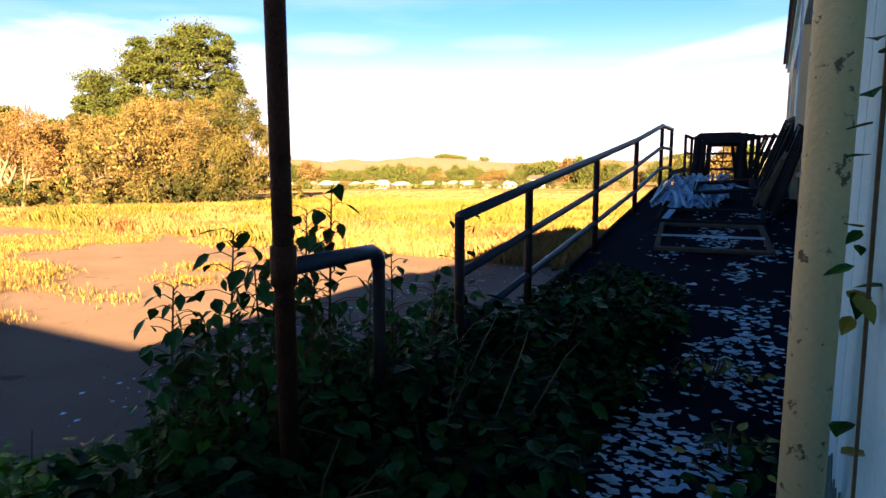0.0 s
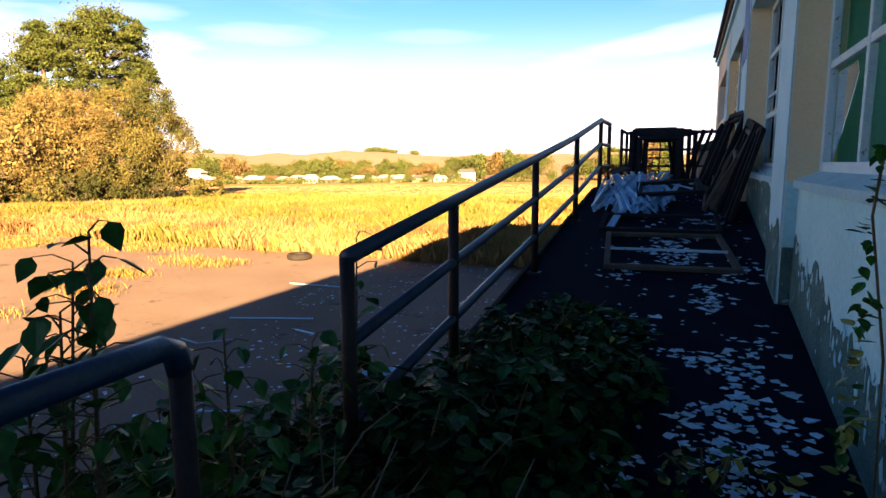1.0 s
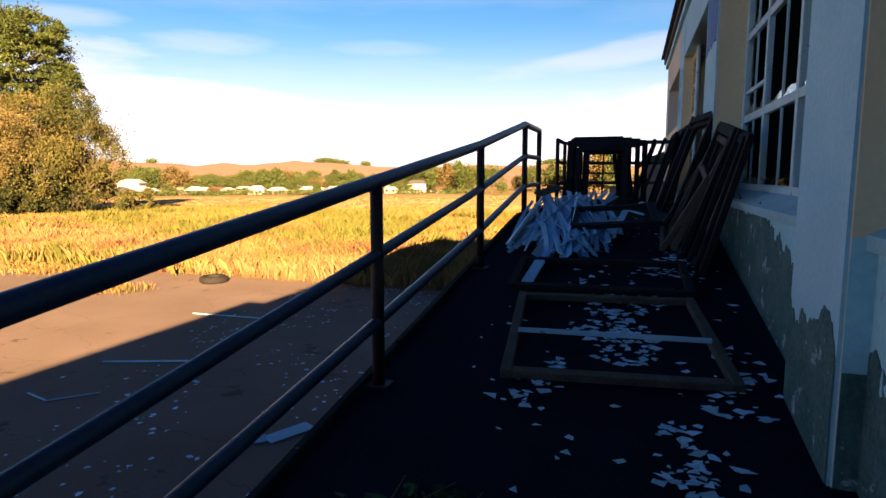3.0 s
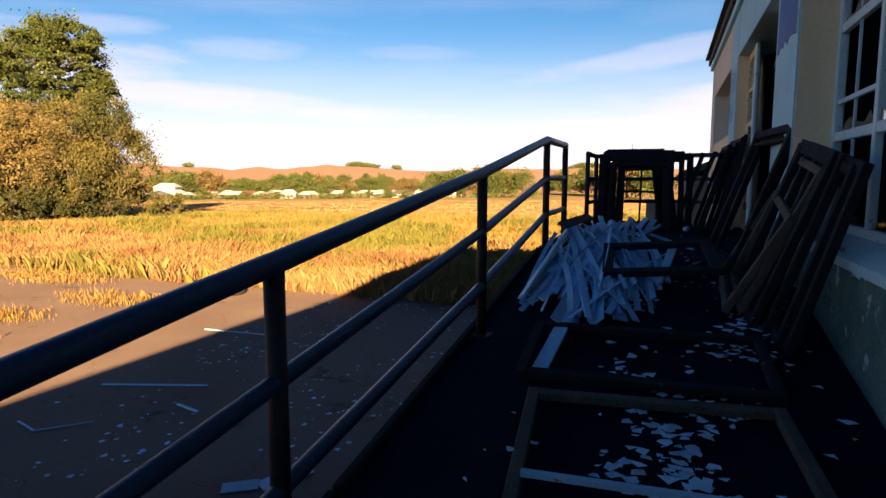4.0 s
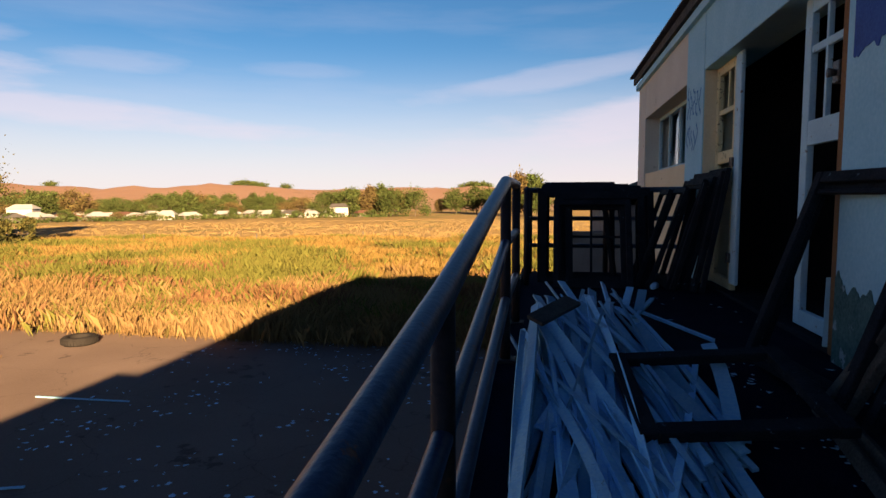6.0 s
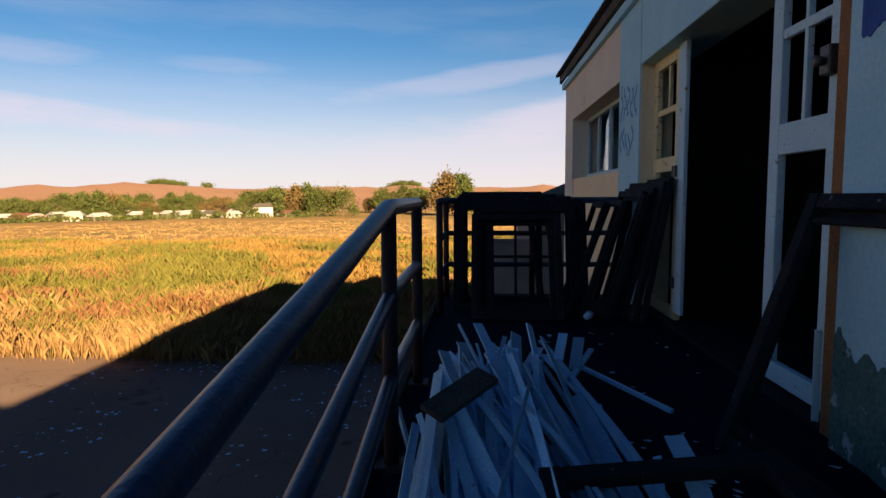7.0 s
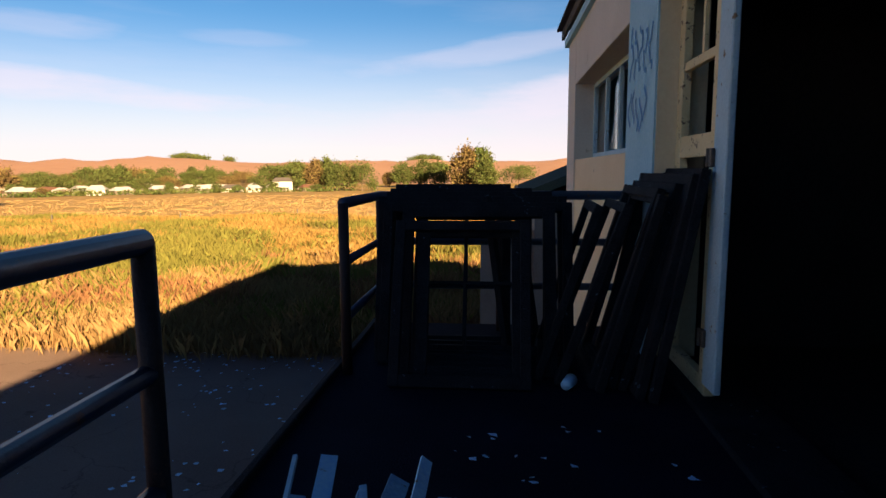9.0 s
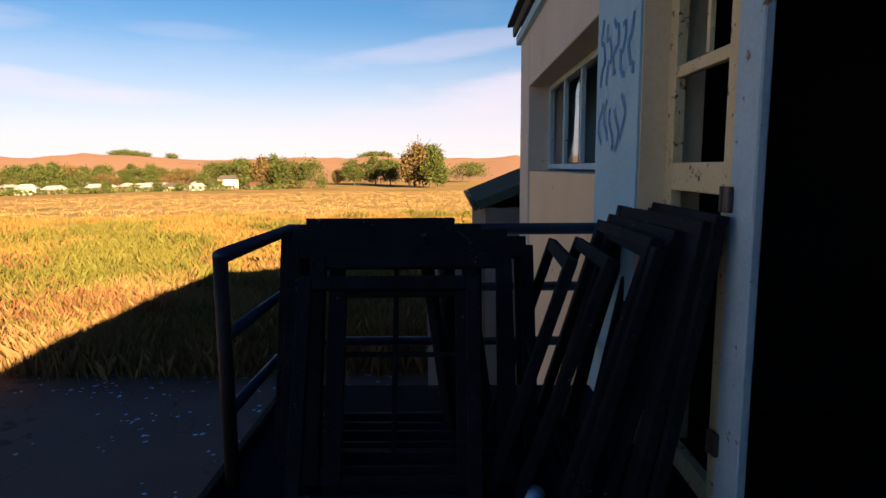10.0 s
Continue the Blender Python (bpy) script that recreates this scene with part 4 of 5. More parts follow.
for a, b, w in (((-3.2, 12.95), (-2.75, 13.25), 0.30), ((-2.7, 13.2), (-2.3, 13.95), 0.34), ((-7.9, 13.43), (-7.2, 14.1), 0.04), ((-8.6, 13.65), (-7.85, 13.43), 0.04), ((-5.1, 10.15), (-3.35, 10.9), 0.05)):
    tagged(part("plank", beam((*a, GROUND + 0.05), (*b, GROUND + 0.06), w, 0.02, bevel=0.003), STRIP), "white-painted board lying on the yard", "plank", "planks on the yard")
v, f = [], []
def crumb(x, y, s, z):
    i, n, a0 = len(v), rnd.choice((4, 5)), rnd.uniform(0, 6)
    for k in range(n):
        a = a0 + 6.283 * k / n
        v.append((x + s * math.cos(a) * rnd.uniform(0.5, 1.3), y + s * math.sin(a) * rnd.uniform(0.5, 1.3), z + rnd.uniform(0, 0.02)))
    f.append(tuple(range(i, i + n)))
while len(f) < 900:
    x, y = rnd.uniform(-9, 1.5), rnd.uniform(4, 27.5)
    if noise.noise((x * 0.5, y * 0.4, 2)) > 0.1 or y > 25.5 or rnd.random() < 0.15:
        crumb(x, y, rnd.uniform(0.015, 0.07), GROUND + 0.04)
tagged(mesh_object("yard_debris", v, f, FLAKE), "pale chips and rubbish scattered on the yard", "debris", kind="stuff")

# ---- leaves and bushes near the platform ----
LEAF = [(0, 0, 0), (0.30, 0.22, 0.05), (0.34, 0.5, 0.06), (0.18, 0.82, 0.02), (0, 1.08, -0.06), (-0.18, 0.82, 0.02), (-0.34, 0.5, 0.06), (-0.30, 0.22, 0.05), (0, 0.5, -0.03)]
LEAF_F = [(0, 1, 2, 8), (8, 2, 3, 4), (8, 4, 5, 6), (0, 8, 6, 7)]


def add_leaf(v, f, p, s, droop=None):
    i = len(v)
    m = Matrix.Translation(p) @ Euler((rnd.uniform(-1.1, 0.35) if droop is None else droop, rnd.uniform(-0.5, 0.5), rnd.uniform(0, 6.283))).to_matrix().to_4x4()
    for q in LEAF:
        v.append(tuple(m @ (Vector(q) * s)))
    f.extend(tuple(i + k for k in q) for q in LEAF_F)


def bush(x, y, z, rx, ry, h, n, label, size=0.075, yellow=0.0, stems=14):
    top = thing("bush", label, "bush", at=pose(x, y, z))
    v, f, yv, yf = [], [], [], []
    for _ in range(n):
        while True:
            a, b, c = rnd.uniform(-1, 1), rnd.uniform(-1, 1), rnd.random()
            if a * a + b * b < 1:
                break
        edge = (1 - 0.75 * (a * a + b * b)) * (0.75 + 0.5 * noise.noise(((x + a * rx) * 2.5, (y + b * ry) * 2.5, 0)))
        p = (a * rx, b * ry, h * edge * (0.15 + 0.9 * c ** 0.5))
        if rnd.random() < yellow:
            add_leaf(yv, yf, p, size * rnd.uniform(0.6, 1.3))
        else:
            add_leaf(v, f, p, size * rnd.uniform(0.55, 1.45))
    mesh_object("leaves", v, f, SHADED_IVY, top)
    if yv:
        mesh_object("yellow_leaves", yv, yf, YELLOW_IVY, top)
    bm = bmesh.new()
    for _ in range(stems):
        a, r = rnd.uniform(0, 6.283), rnd.random() ** 0.5
        q = Vector((rx * r * math.cos(a), ry * r * math.sin(a), h * (1 - 0.7 * r * r) * rnd.uniform(0.6, 1.1)))
        b = Vector((q.x * 0.4, q.y * 0.4, 0))
        tube([b, (b + q) / 2 + Vector((rnd.gauss(0, 0.05), rnd.gauss(0, 0.05), 0.05)), q], [0.007, 0.005, 0.002], 5, bm)
    part("stem_tangle", bm, STEM, top)
    return top


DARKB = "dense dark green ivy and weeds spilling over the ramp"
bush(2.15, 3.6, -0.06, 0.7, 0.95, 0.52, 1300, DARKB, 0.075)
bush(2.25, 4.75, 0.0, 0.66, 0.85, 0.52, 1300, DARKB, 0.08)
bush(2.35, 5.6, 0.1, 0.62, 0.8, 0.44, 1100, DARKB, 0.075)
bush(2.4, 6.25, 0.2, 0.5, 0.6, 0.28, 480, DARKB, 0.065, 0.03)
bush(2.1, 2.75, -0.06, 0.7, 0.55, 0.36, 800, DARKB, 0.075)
bush(3.2, 4.9, 0.07, 0.28, 0.25, 0.14, 60, "small yellow-green weeds beside the wall", 0.055, 0.45, 5)
bush(3.35, 3.95, -0.02, 0.2, 0.4, 0.22, 90, "small yellow-green weeds beside the wall", 0.06, 0.25, 5)
OUT = "tall green shrub growing up beside the platform"


def shrub(x, y, top_z, r, n, size=0.085, yellow=0.015):
    """Stems that rise from the yard, leafy in their upper part."""
    if x < 0.7 or (x < 1.5 and y < 3.2):
        n, size = int(n * 1.7), size * 0.72
    h = top_z - GROUND
    top = thing("shrub", OUT, "shrub", at=pose(x, y, GROUND))
    v, f, yv, yf = [], [], [], []
    for _ in range(n):
        a, b = rnd.uniform(0, 6.283), rnd.random() ** 0.5
        px, py = r * b * math.cos(a), r * b * math.sin(a)
        crest = h * (1 - 0.10 * b * b + 0.09 * noise.noise(((x + px) * 2.2, (y + py) * 2.2, 4)))
        p = (px, py, crest - abs(rnd.gauss(0, 0.16)) - (0.9 * rnd.random() if rnd.random() < 0.25 else 0))
        if rnd.random() < yellow:
            add_leaf(yv, yf, p, size * rnd.uniform(0.6, 1.2))
        else:
            add_leaf(v, f, p, size * rnd.uniform(0.55, 1.4))
    # leaf copy picked by place, brighter where more sky reaches the shrub
    mesh_object("foliage", v, f, SKYLIT_IVY if x < 0.7 or (x < 1.5 and y < 3.2) else IVY, top)
    if yv:
        mesh_object("yellowed_foliage", yv, yf, YELLOW_IVY, top)
    bm = bmesh.new()
    for _ in range(16):
        a, b = rnd.uniform(0, 6.283), r * rnd.random() ** 0.5
        q = Vector((b * math.cos(a), b * math.sin(a), h * rnd.uniform(0.85, 1.0)))
        tube([(q.x * 0.3, q.y * 0.3, 0), (q.x * 0.5, q.y * 0.5, h * 0.5), q], [0.016, 0.011, 0.003], 5, bm)
    part("stem_tangle", bm, STEM, top)


for x, y, z, r, n in ((1.45, 3.0, 0.30, 0.34, 600), (1.0, 2.75, 0.06, 0.36, 500), (1.52, 3.75, 0.27, 0.32, 450), (1.55, 2.45, 0.22, 0.32, 400), (1.25, 2.55, 0.02, 0.62, 1000), (0.55, 2.5, -0.08, 0.65, 1100), (1.2, 3.35, -0.15, 0.5, 900), (0.45, 3.3, -0.5, 0.65, 800), (-0.25, 2.6, -0.3, 0.65, 1000), (-0.3, 3.4, -0.85, 0.65, 700),
                      (1.25, 4.1, -0.06, 0.5, 700), (0.55, 4.2, -0.5, 0.6, 700), (1.3, 4.9, -0.22, 0.45, 500), (0.5, 5.0, -0.8, 0.6, 700), (-0.3, 4.6, -1.05, 0.65, 700), (-0.95, 4.1, -1.05, 0.65, 600), (-1.0, 5.0, -1.4, 0.65, 500), (1.3, 5.7, -0.55, 0.4, 300), (1.35, 1.8, -0.1, 0.55, 500),
                      (1.40, 4.35, 0.36, 0.36, 650), (1.0, 4.4, 0.22, 0.42, 550), (1.48, 4.95, 0.26, 0.30, 420), (0.6, 4.6, -0.35, 0.45, 500), (1.45, 5.6, 0.0, 0.34, 350)):
    shrub(x, y, z, r, n)


def sapling(base, top, n, size, label):
    """A young stem with large hanging leaves, each leaf its own mesh."""
    t = thing("sapling", label, "sapling")
    base, top = Vector(base), Vector(top)
    mid = (base + top) / 2 + Vector((rnd.uniform(-0.06, 0.06), rnd.uniform(-0.06, 0.06), 0))
    bm = tube([base, mid, top], [0.011, 0.008, 0.003], 6)
    ends = []
    n = int(n * 2.3)
    for k in range(n):
        a = 0.25 + 0.75 * k / (n - 1)
        p = base * (1 - a) ** 2 + mid * 2 * a * (1 - a) + top * a * a
        ang = k * 2.4 + rnd.uniform(-0.4, 0.4)
        q = p + Vector((math.cos(ang), math.sin(ang), 0.25)) * (0.05 + 0.20 * (1 - a) + 0.05 * rnd.random())
        tube([p, (p + q) / 2 + Vector((0, 0, 0.015)), q], [0.003, 0.0025, 0.002], 4, bm)
        ends.append(q)
    part("stem", bm, STEM, t)
    for q in ends:
        v, f = [], []
        add_leaf(v, f, q, size * rnd.uniform(0.55, 1.15), rnd.uniform(-1.4, -0.1))
        mesh_object("leaf", v, f, FRESH_IVY, t)
    return t


SAP = "young shrub shoot with broad green leaves"
for base, tip, n, size in (((1.40, 3.45, -0.6), (1.36, 3.72, 1.00), 24, 0.10), ((1.55, 3.15, -0.5), (1.52, 3.2, 0.80), 20, 0.10), ((1.45, 2.7, -0.5), (1.42, 2.75, 0.26), 20, 0.10), ((1.6, 3.8, -0.4), (1.66, 3.85, 0.66), 18, 0.09), ((1.35, 3.0, -0.5), (1.30, 3.1, 0.40), 20, 0.10),
                           ((1.5, 3.6, -0.4), (1.5, 3.65, 0.50), 18, 0.09), ((1.75, 4.5, -0.3), (1.78, 4.62, 0.55), 14, 0.085), ((1.5, 2.9, -0.5), (1.47, 2.95, 0.58), 22, 0.10),
                           ((1.62, 3.2, -0.4), (1.64, 3.2, 0.46), 22, 0.10), ((1.45, 3.4, -0.5), (1.44, 3.5, 0.78), 22, 0.10), ((1.7, 4.0, -0.4), (1.72, 4.0, 0.46), 20, 0.09), ((1.75, 4.35, -0.3), (1.76, 4.35, 0.62), 18, 0.085), ((1.6, 4.85, -0.3), (1.63, 4.92, 0.95), 9, 0.075),
                           ((1.30, 2.95, -0.5), (1.26, 3.0, 0.72), 22, 0.085), ((1.38, 3.0, -0.5), (1.36, 3.05, 0.60), 24, 0.09), ((1.44, 3.1, -0.5), (1.46, 3.15, 0.94), 24, 0.085), ((1.5, 3.25, -0.4), (1.55, 3.3, 0.80), 22, 0.09), ((1.6, 3.5, -0.4), (1.66, 3.55, 1.12), 18, 0.08), ((1.62, 3.45, -0.4), (1.60, 3.5, 0.92), 20, 0.085), ((1.7, 3.85, -0.4), (1.75, 3.9, 0.76), 16, 0.075), ((1.42, 2.85, -0.5), (1.44, 2.9, 0.5), 26, 0.09), ((1.56, 3.05, -0.5), (1.58, 3.05, 0.62), 24, 0.09)):
    sapling(base, tip, n, size, SAP)
# a vine on the wall
vine = thing("vine", "yellowing ivy vine hanging down the window wall", "vine")
bm = tube([(3.68, 5.05, 1.32), (3.65, 5.0, 1.1), (3.71, 4.95, 0.6), (3.71, 4.9, 0.1)], [0.006, 0.005, 0.005, 0.004], 5)
part("stem", bm, STEM, vine)
part("stem", tube([(3.62, 3.0, 1.9), (3.62, 2.95, 1.2), (3.63, 2.93, 0.2)], [0.006, 0.005, 0.004], 5), STEM, vine)
for k in range(104):
    v, f = [], []
    z = rnd.uniform(0.1, 1.35)
    y = 5.0 if k % 5 else 2.95
    add_leaf(v, f, (3.64 if y > 4 else 3.60, y + rnd.gauss(0, 0.06 if y > 4 else 0.03), z + (0.5 if y < 4 and rnd.random() < 0.4 else 0)), rnd.uniform(0.035, 0.075))
    mesh_object("leaf", v, f, YELLOW_IVY if z < 0.75 and rnd.random() < 0.7 else IVY, vine)
for k in range(7):
    a = (rnd.uniform(1.9, 2.6), rnd.uniform(2.9, 4.2), 0.1)
    b = (a[0] + rnd.uniform(-0.3, 0.3), a[1] + rnd.uniform(0.1, 0.6), rnd.uniform(0.35, 0.6))
    m = tuple((p + q) / 2 + d for p, q, d in zip(a, b, (0.05, 0, 0.12)))
    tagged(part("dry_twig", tube([a, m, b], [0.004, 0.0035, 0.002], 5), PALE_BARK), "thin dry bent twig among the weeds", "twig", "dry twigs")

# ---- trees ----
def cloud(points, size, jitter, each, flat=0.0):
    """Small leaf quads scattered round points."""
    p = np.repeat(np.array(points), each, axis=0)
    n = len(p)
    p = p + np.random.normal(0, 1, (n, 3)) * np.array(jitter)
    u = np.random.normal(0, 1, (n, 3))
    w = np.random.normal(0, 1, (n, 3))
    u[:, 2] *= 1 - flat
    w[:, 2] *= 1 - flat
    u /= np.linalg.norm(u, axis=1)[:, None]
    w -= u * (u * w).sum(1)[:, None]
    w /= np.linalg.norm(w, axis=1)[:, None]
    s = size * np.random.uniform(0.6, 1.4, (n, 1))
    verts = np.stack([p - u * s, p - w * s * 0.55, p + u * s, p + w * s * 0.55], axis=1).reshape(-1, 3)
    return verts.tolist(), np.arange(4 * n).reshape(-1, 4).tolist()


def limbs(bm, base, d, length, r, depth, tips, spread=0.6, up=0.15, sides=6):
    """Forking limbs; their ends go into tips."""
    p = [Vector(base)]
    d = Vector(d).normalized()
    for k in range(3):
        d = (d + Vector((rnd.gauss(0, 0.16), rnd.gauss(0, 0.16), rnd.gauss(0.05, 0.1)))).normalized()
        p.append(p[-1] + d * length / 3)
    tube(p, [r, r * 0.88, r * 0.76, r * 0.62], sides, bm, cap=False)
    if depth < 2:
        tips += [p[-1], p[-2]]
    if depth == 0:
        return
    for k in range(rnd.choice((2, 3, 3))):
        q = (d + Vector((rnd.gauss(0, spread), rnd.gauss(0, spread), rnd.gauss(up, spread * 0.5)))).normalized()
        limbs(bm, p[-1] if k else p[2], q, length * rnd.uniform(0.62, 0.85), r * 0.6, depth - 1, tips, spread, up, max(4, sides - 1))


def broad_tree(x, y, h, spread, label, leaf, bark, each, size, jitter, trunks=4, depth=4):
    top = thing("tree", label, "tree", at=pose(x, y, land(x, y)))
    bm, tips = bmesh.new(), []
    for k in range(trunks):
        a = 2 * math.pi * k / trunks + rnd.uniform(-0.3, 0.3)
        limbs(bm, (0.5 * math.cos(a), 0.5 * math.sin(a), -0.3), (spread * math.cos(a), spread * math.sin(a), 1), h * 0.33, h * 0.028, depth, tips, 0.55, 0.05, 8)
    part("trunk", bm, bark, top, smooth=True)
    zs = sorted(t.z for t in tips)
    k = h / zs[-3]
    pts = [(t.x, t.y, t.z) for t in tips]
    v, f = cloud(pts, size, jitter, each)
    mesh_object("crown", v, f, leaf, top)
    top.scale = (1, 1, min(1.25, max(0.75, k)))
    return top


def pine(x, y, h, width, label, bare, each, size):
    top = thing("pine_tree", label, "tree", at=pose(x, y, land(x, y)))
    bm = tube([(0, 0, -0.3), (0.3, 0.1, h * 0.5), (0.1, 0.3, h)], [h * 0.022, h * 0.015, 0.06], 8)
    pts = []
    z = h * bare
    while z < h * 0.985:
        reach = width * (1 - ((z / h - bare) / (1 - bare)) ** 1.6) * rnd.uniform(0.6, 1.1) + 0.6
        for k in range(rnd.choice((3, 4, 5))):
            a = rnd.uniform(0, 6.283)
            e = Vector((reach * math.cos(a), reach * math.sin(a), z + reach * rnd.uniform(0.05, 0.4)))
            b = Vector((0.15, 0.1, z))
            tube([b, (b + e) / 2 - Vector((0, 0, 0.15)), e], [h * 0.006, h * 0.004, 0.02], 5, bm, cap=False)
            for q in range(4):
                pts.append(tuple(b.lerp(e, 0.5 + 0.17 * q)))
        z += h * 0.03 * rnd.uniform(0.7, 1.3)
    part("trunk", bm, BARK, top, smooth=True)
    v, f = cloud(pts, size, (0.75, 0.75, 0.35), each)
    mesh_object("crown", v, f, PINE_LEAF, top)
    return top


def fill(parent, rx, rz, zc, clumps, each, size, mat, seed, rough=0.3):
    """A crown of many leafy lobes, each thick on its outer side, with an uneven outline and gaps."""
    pts, lobe = [], max(0.5, 0.24 * min(rx, rz))
    for _ in range(clumps // 9):
        d = Vector((rnd.gauss(0, 1), rnd.gauss(0, 1), rnd.gauss(0.15, 1))).normalized()
        k = 1 + rough * noise.noise(d * 2.3 + Vector((seed, 0, 0)))
        c = Vector((d.x * rx, d.y * rx, d.z * rz)) * k * rnd.uniform(0.68, 0.95)
        r = lobe * rnd.uniform(0.6, 1.25)
        if zc + c.z < 0.4:
            c.z = 0.5 - zc + rnd.random()
        for _ in range(9):
            o = (Vector((rnd.gauss(0, 1), rnd.gauss(0, 1), rnd.gauss(0.35, 0.8))).normalized() + d * 0.55).normalized() * r
            q = c + o
            pts.append((q.x, q.y, max(0.3, zc + q.z)))
    v, f = cloud(pts, size, (0.24 * lobe + 0.05, 0.24 * lobe + 0.05, 0.2 * lobe + 0.04), each)
    mesh_object("outer_crown", v, f, mat, parent)


GOLDEN = "broad tree with golden-olive leaves down to the grass"
t = broad_tree(-62.5, 53.0, 12.9, 0.8, "huge spreading tree with thinning golden-brown leaves and pale limbs", GOLD_LEAF, PALE_BARK, 10, 0.2, (0.8, 0.8, 0.6), 6, 4)
fill(t, 8.4, 6.1, 6.3, 900, 74, 0.105, GOLD_LEAF, 1.0, 0.2)
t = broad_tree(-57.0, 55.8, 10.8, 0.9, GOLDEN, OLIVE_LEAF, BARK, 8, 0.12, (0.8, 0.8, 0.6), 5, 3)
fill(t, 5.8, 5.6, 5.2, 620, 74, 0.105, OLIVE_LEAF, 4.0)
t = broad_tree(-68.5, 49.5, 9.8, 0.9, GOLDEN, GOLD_LEAF, BARK, 8, 0.2, (0.8, 0.8, 0.6), 5, 3)
fill(t, 6.0, 5.2, 4.8, 560, 74, 0.105, GOLD_LEAF, 7.0)
t = broad_tree(-59, 51.0, 6.5, 0.9, GOLDEN, OLIVE_LEAF, BARK, 8, 0.2, (0.7, 0.7, 0.5), 4, 3)
fill(t, 5.0, 3.6, 3.0, 420, 70, 0.105, OLIVE_LEAF, 9.0)
t = broad_tree(-86, 46, 12.2, 0.8, "half-bare tree with rust-coloured leaves and pale trunk", RUST_LEAF, PALE_BARK, 44, 0.11, (0.9, 0.9, 0.6), 4, 4)
fill(t, 8.0, 3.4, 8.4, 260, 50, 0.105, RUST_LEAF, 11.0)


def pine_crown(x, y, h, layers, label):
    """An old pine: a bent trunk and layered, flat-topped tufts. layers: height, reach, count."""
    top = thing("pine_tree", label, "tree", at=pose(x, y, land(x, y)))
    bm = tube([(0, 0, -0.3), (0.3, 0.1, h * 0.5), (0.0, 0.2, h * 0.95)], [h * 0.024, h * 0.017, 0.08], 8)
    pts = []
    for z, reach, count in layers:
        for k in range(count):
            a = 2 * math.pi * k / count + rnd.uniform(-0.5, 0.5)
            q = reach * rnd.uniform(0.55, 1.1)
            e = Vector((q * math.cos(a), q * math.sin(a), z + rnd.gauss(0.5, 0.4)))
            b = Vector((0.15, 0.1, z - 0.12 * q))
            tube([b, (b + e) / 2 - Vector((0, 0, 0.2)), e], [h * 0.007, h * 0.005, 0.03], 5, bm, cap=False)
            for c in (0.55, 0.75, 0.92, 1.0):
                g = b.lerp(e, c)
                pts += [(g.x + rnd.gauss(0, 0.5), g.y + rnd.gauss(0, 0.5), g.z + rnd.uniform(0, 0.5)) for _ in range(4)]
    part("trunk", bm, BARK, top, smooth=True)
    v, f = cloud(pts, 0.16, (0.6, 0.6, 0.5), 20)
    mesh_object("crown", v, f, PINE_LEAF, top)
    return top


def tufts(parent, centre, rx, rz, count, each=210, size=0.12, taper=0.0):
    """Flat-topped needle tufts that step down round the crown, with gaps between them."""
    pts = []
    for _ in range(count):
        d = Vector((rnd.gauss(0, 1), rnd.gauss(0, 1), rnd.gauss(0, 1))).normalized() * rnd.uniform(0.62, 1.05)
        k = 1 - taper * (d.z * 0.5 + 0.5)
        c = Vector(centre) + Vector((d.x * rx * k, d.y * rx * k, d.z * rz))
        r = rnd.uniform(0.6, 1.15)
        for _ in range(each // 6):
            q, w = rnd.uniform(0, 6.283), rnd.random() ** 0.5
            pts.append((c.x + r * w * math.cos(q), c.y + r * w * math.sin(q), c.z + 0.55 * r * (1 - w * w) * rnd.uniform(0.4, 1.1)))
    v, f = cloud(pts, size, (0.13, 0.13, 0.12), 6)
    mesh_object("foliage", v, f, PINE_LEAF, parent)


BACKPINE = "tall dark green pine behind the golden trees"
t = pine_crown(-68.6, 61.2, 24.6, [(14, 4.6, 6), (16.5, 6.0, 8), (19, 5.8, 8), (21, 4.8, 8), (23, 3.2, 7)], BACKPINE)
tufts(t, (0, 0, 18.6), 6.0, 4.8, 150)
tufts(t, (0.5, 0.3, 21.8), 4.4, 2.2, 70)
tufts(t, (3.0, 2.6, 16.4), 2.6, 2.2, 30)
t = pine_crown(-75.6, 57.8, 24.0, [(9, 5.5, 7), (12, 5.0, 7), (15, 4.2, 7), (18, 3.0, 6), (20.5, 1.8, 5)], BACKPINE)
tufts(t, (0, 0, 15.4), 4.6, 8.2, 210, taper=0.65)
tufts(t, (-1.5, -1.5, 10.0), 5.5, 3.5, 90)
t = pine_crown(-83, 56, 20.0, [(6, 6.5, 6), (10, 5.5, 6), (14, 4.4, 6), (17.5, 2.5, 6)], BACKPINE)
tufts(t, (0, 0, 11.5), 6.0, 7.4, 210, taper=0.65)
FARPINE = "dark green pine far behind the trees"
pine(-118, 60, 17, 6, FARPINE, 0.1, 20, 0.25)
pine(-128, 54, 16, 7, FARPINE, 0.1, 20, 0.25)
pine(-98, 58, 13, 6, FARPINE, 0.1, 20, 0.25)
pine(-64.5, 62.5, 15.5, 1.6, FARPINE, 0.1, 20, 0.2)
for x, y, h in ((-71.5, 46.5, 4.0), (-62, 47.5, 3.0), (-78, 42, 3.0), (-51, 60, 3.0), (-81, 47, 4.0), (-66, 45, 2.4), (-76, 46, 3.5), (-91, 43, 3.5)):
    t = thing("bush", "rounded green and brown bush at the foot of the trees", "bush", at=pose(x, y, land(x, y)))
    fill(t, h * 0.75, h * 0.6, h * 0.45, 150, 30, 0.14, PINE_LEAF if rnd.random() < 0.4 else OLIVE_LEAF, x)


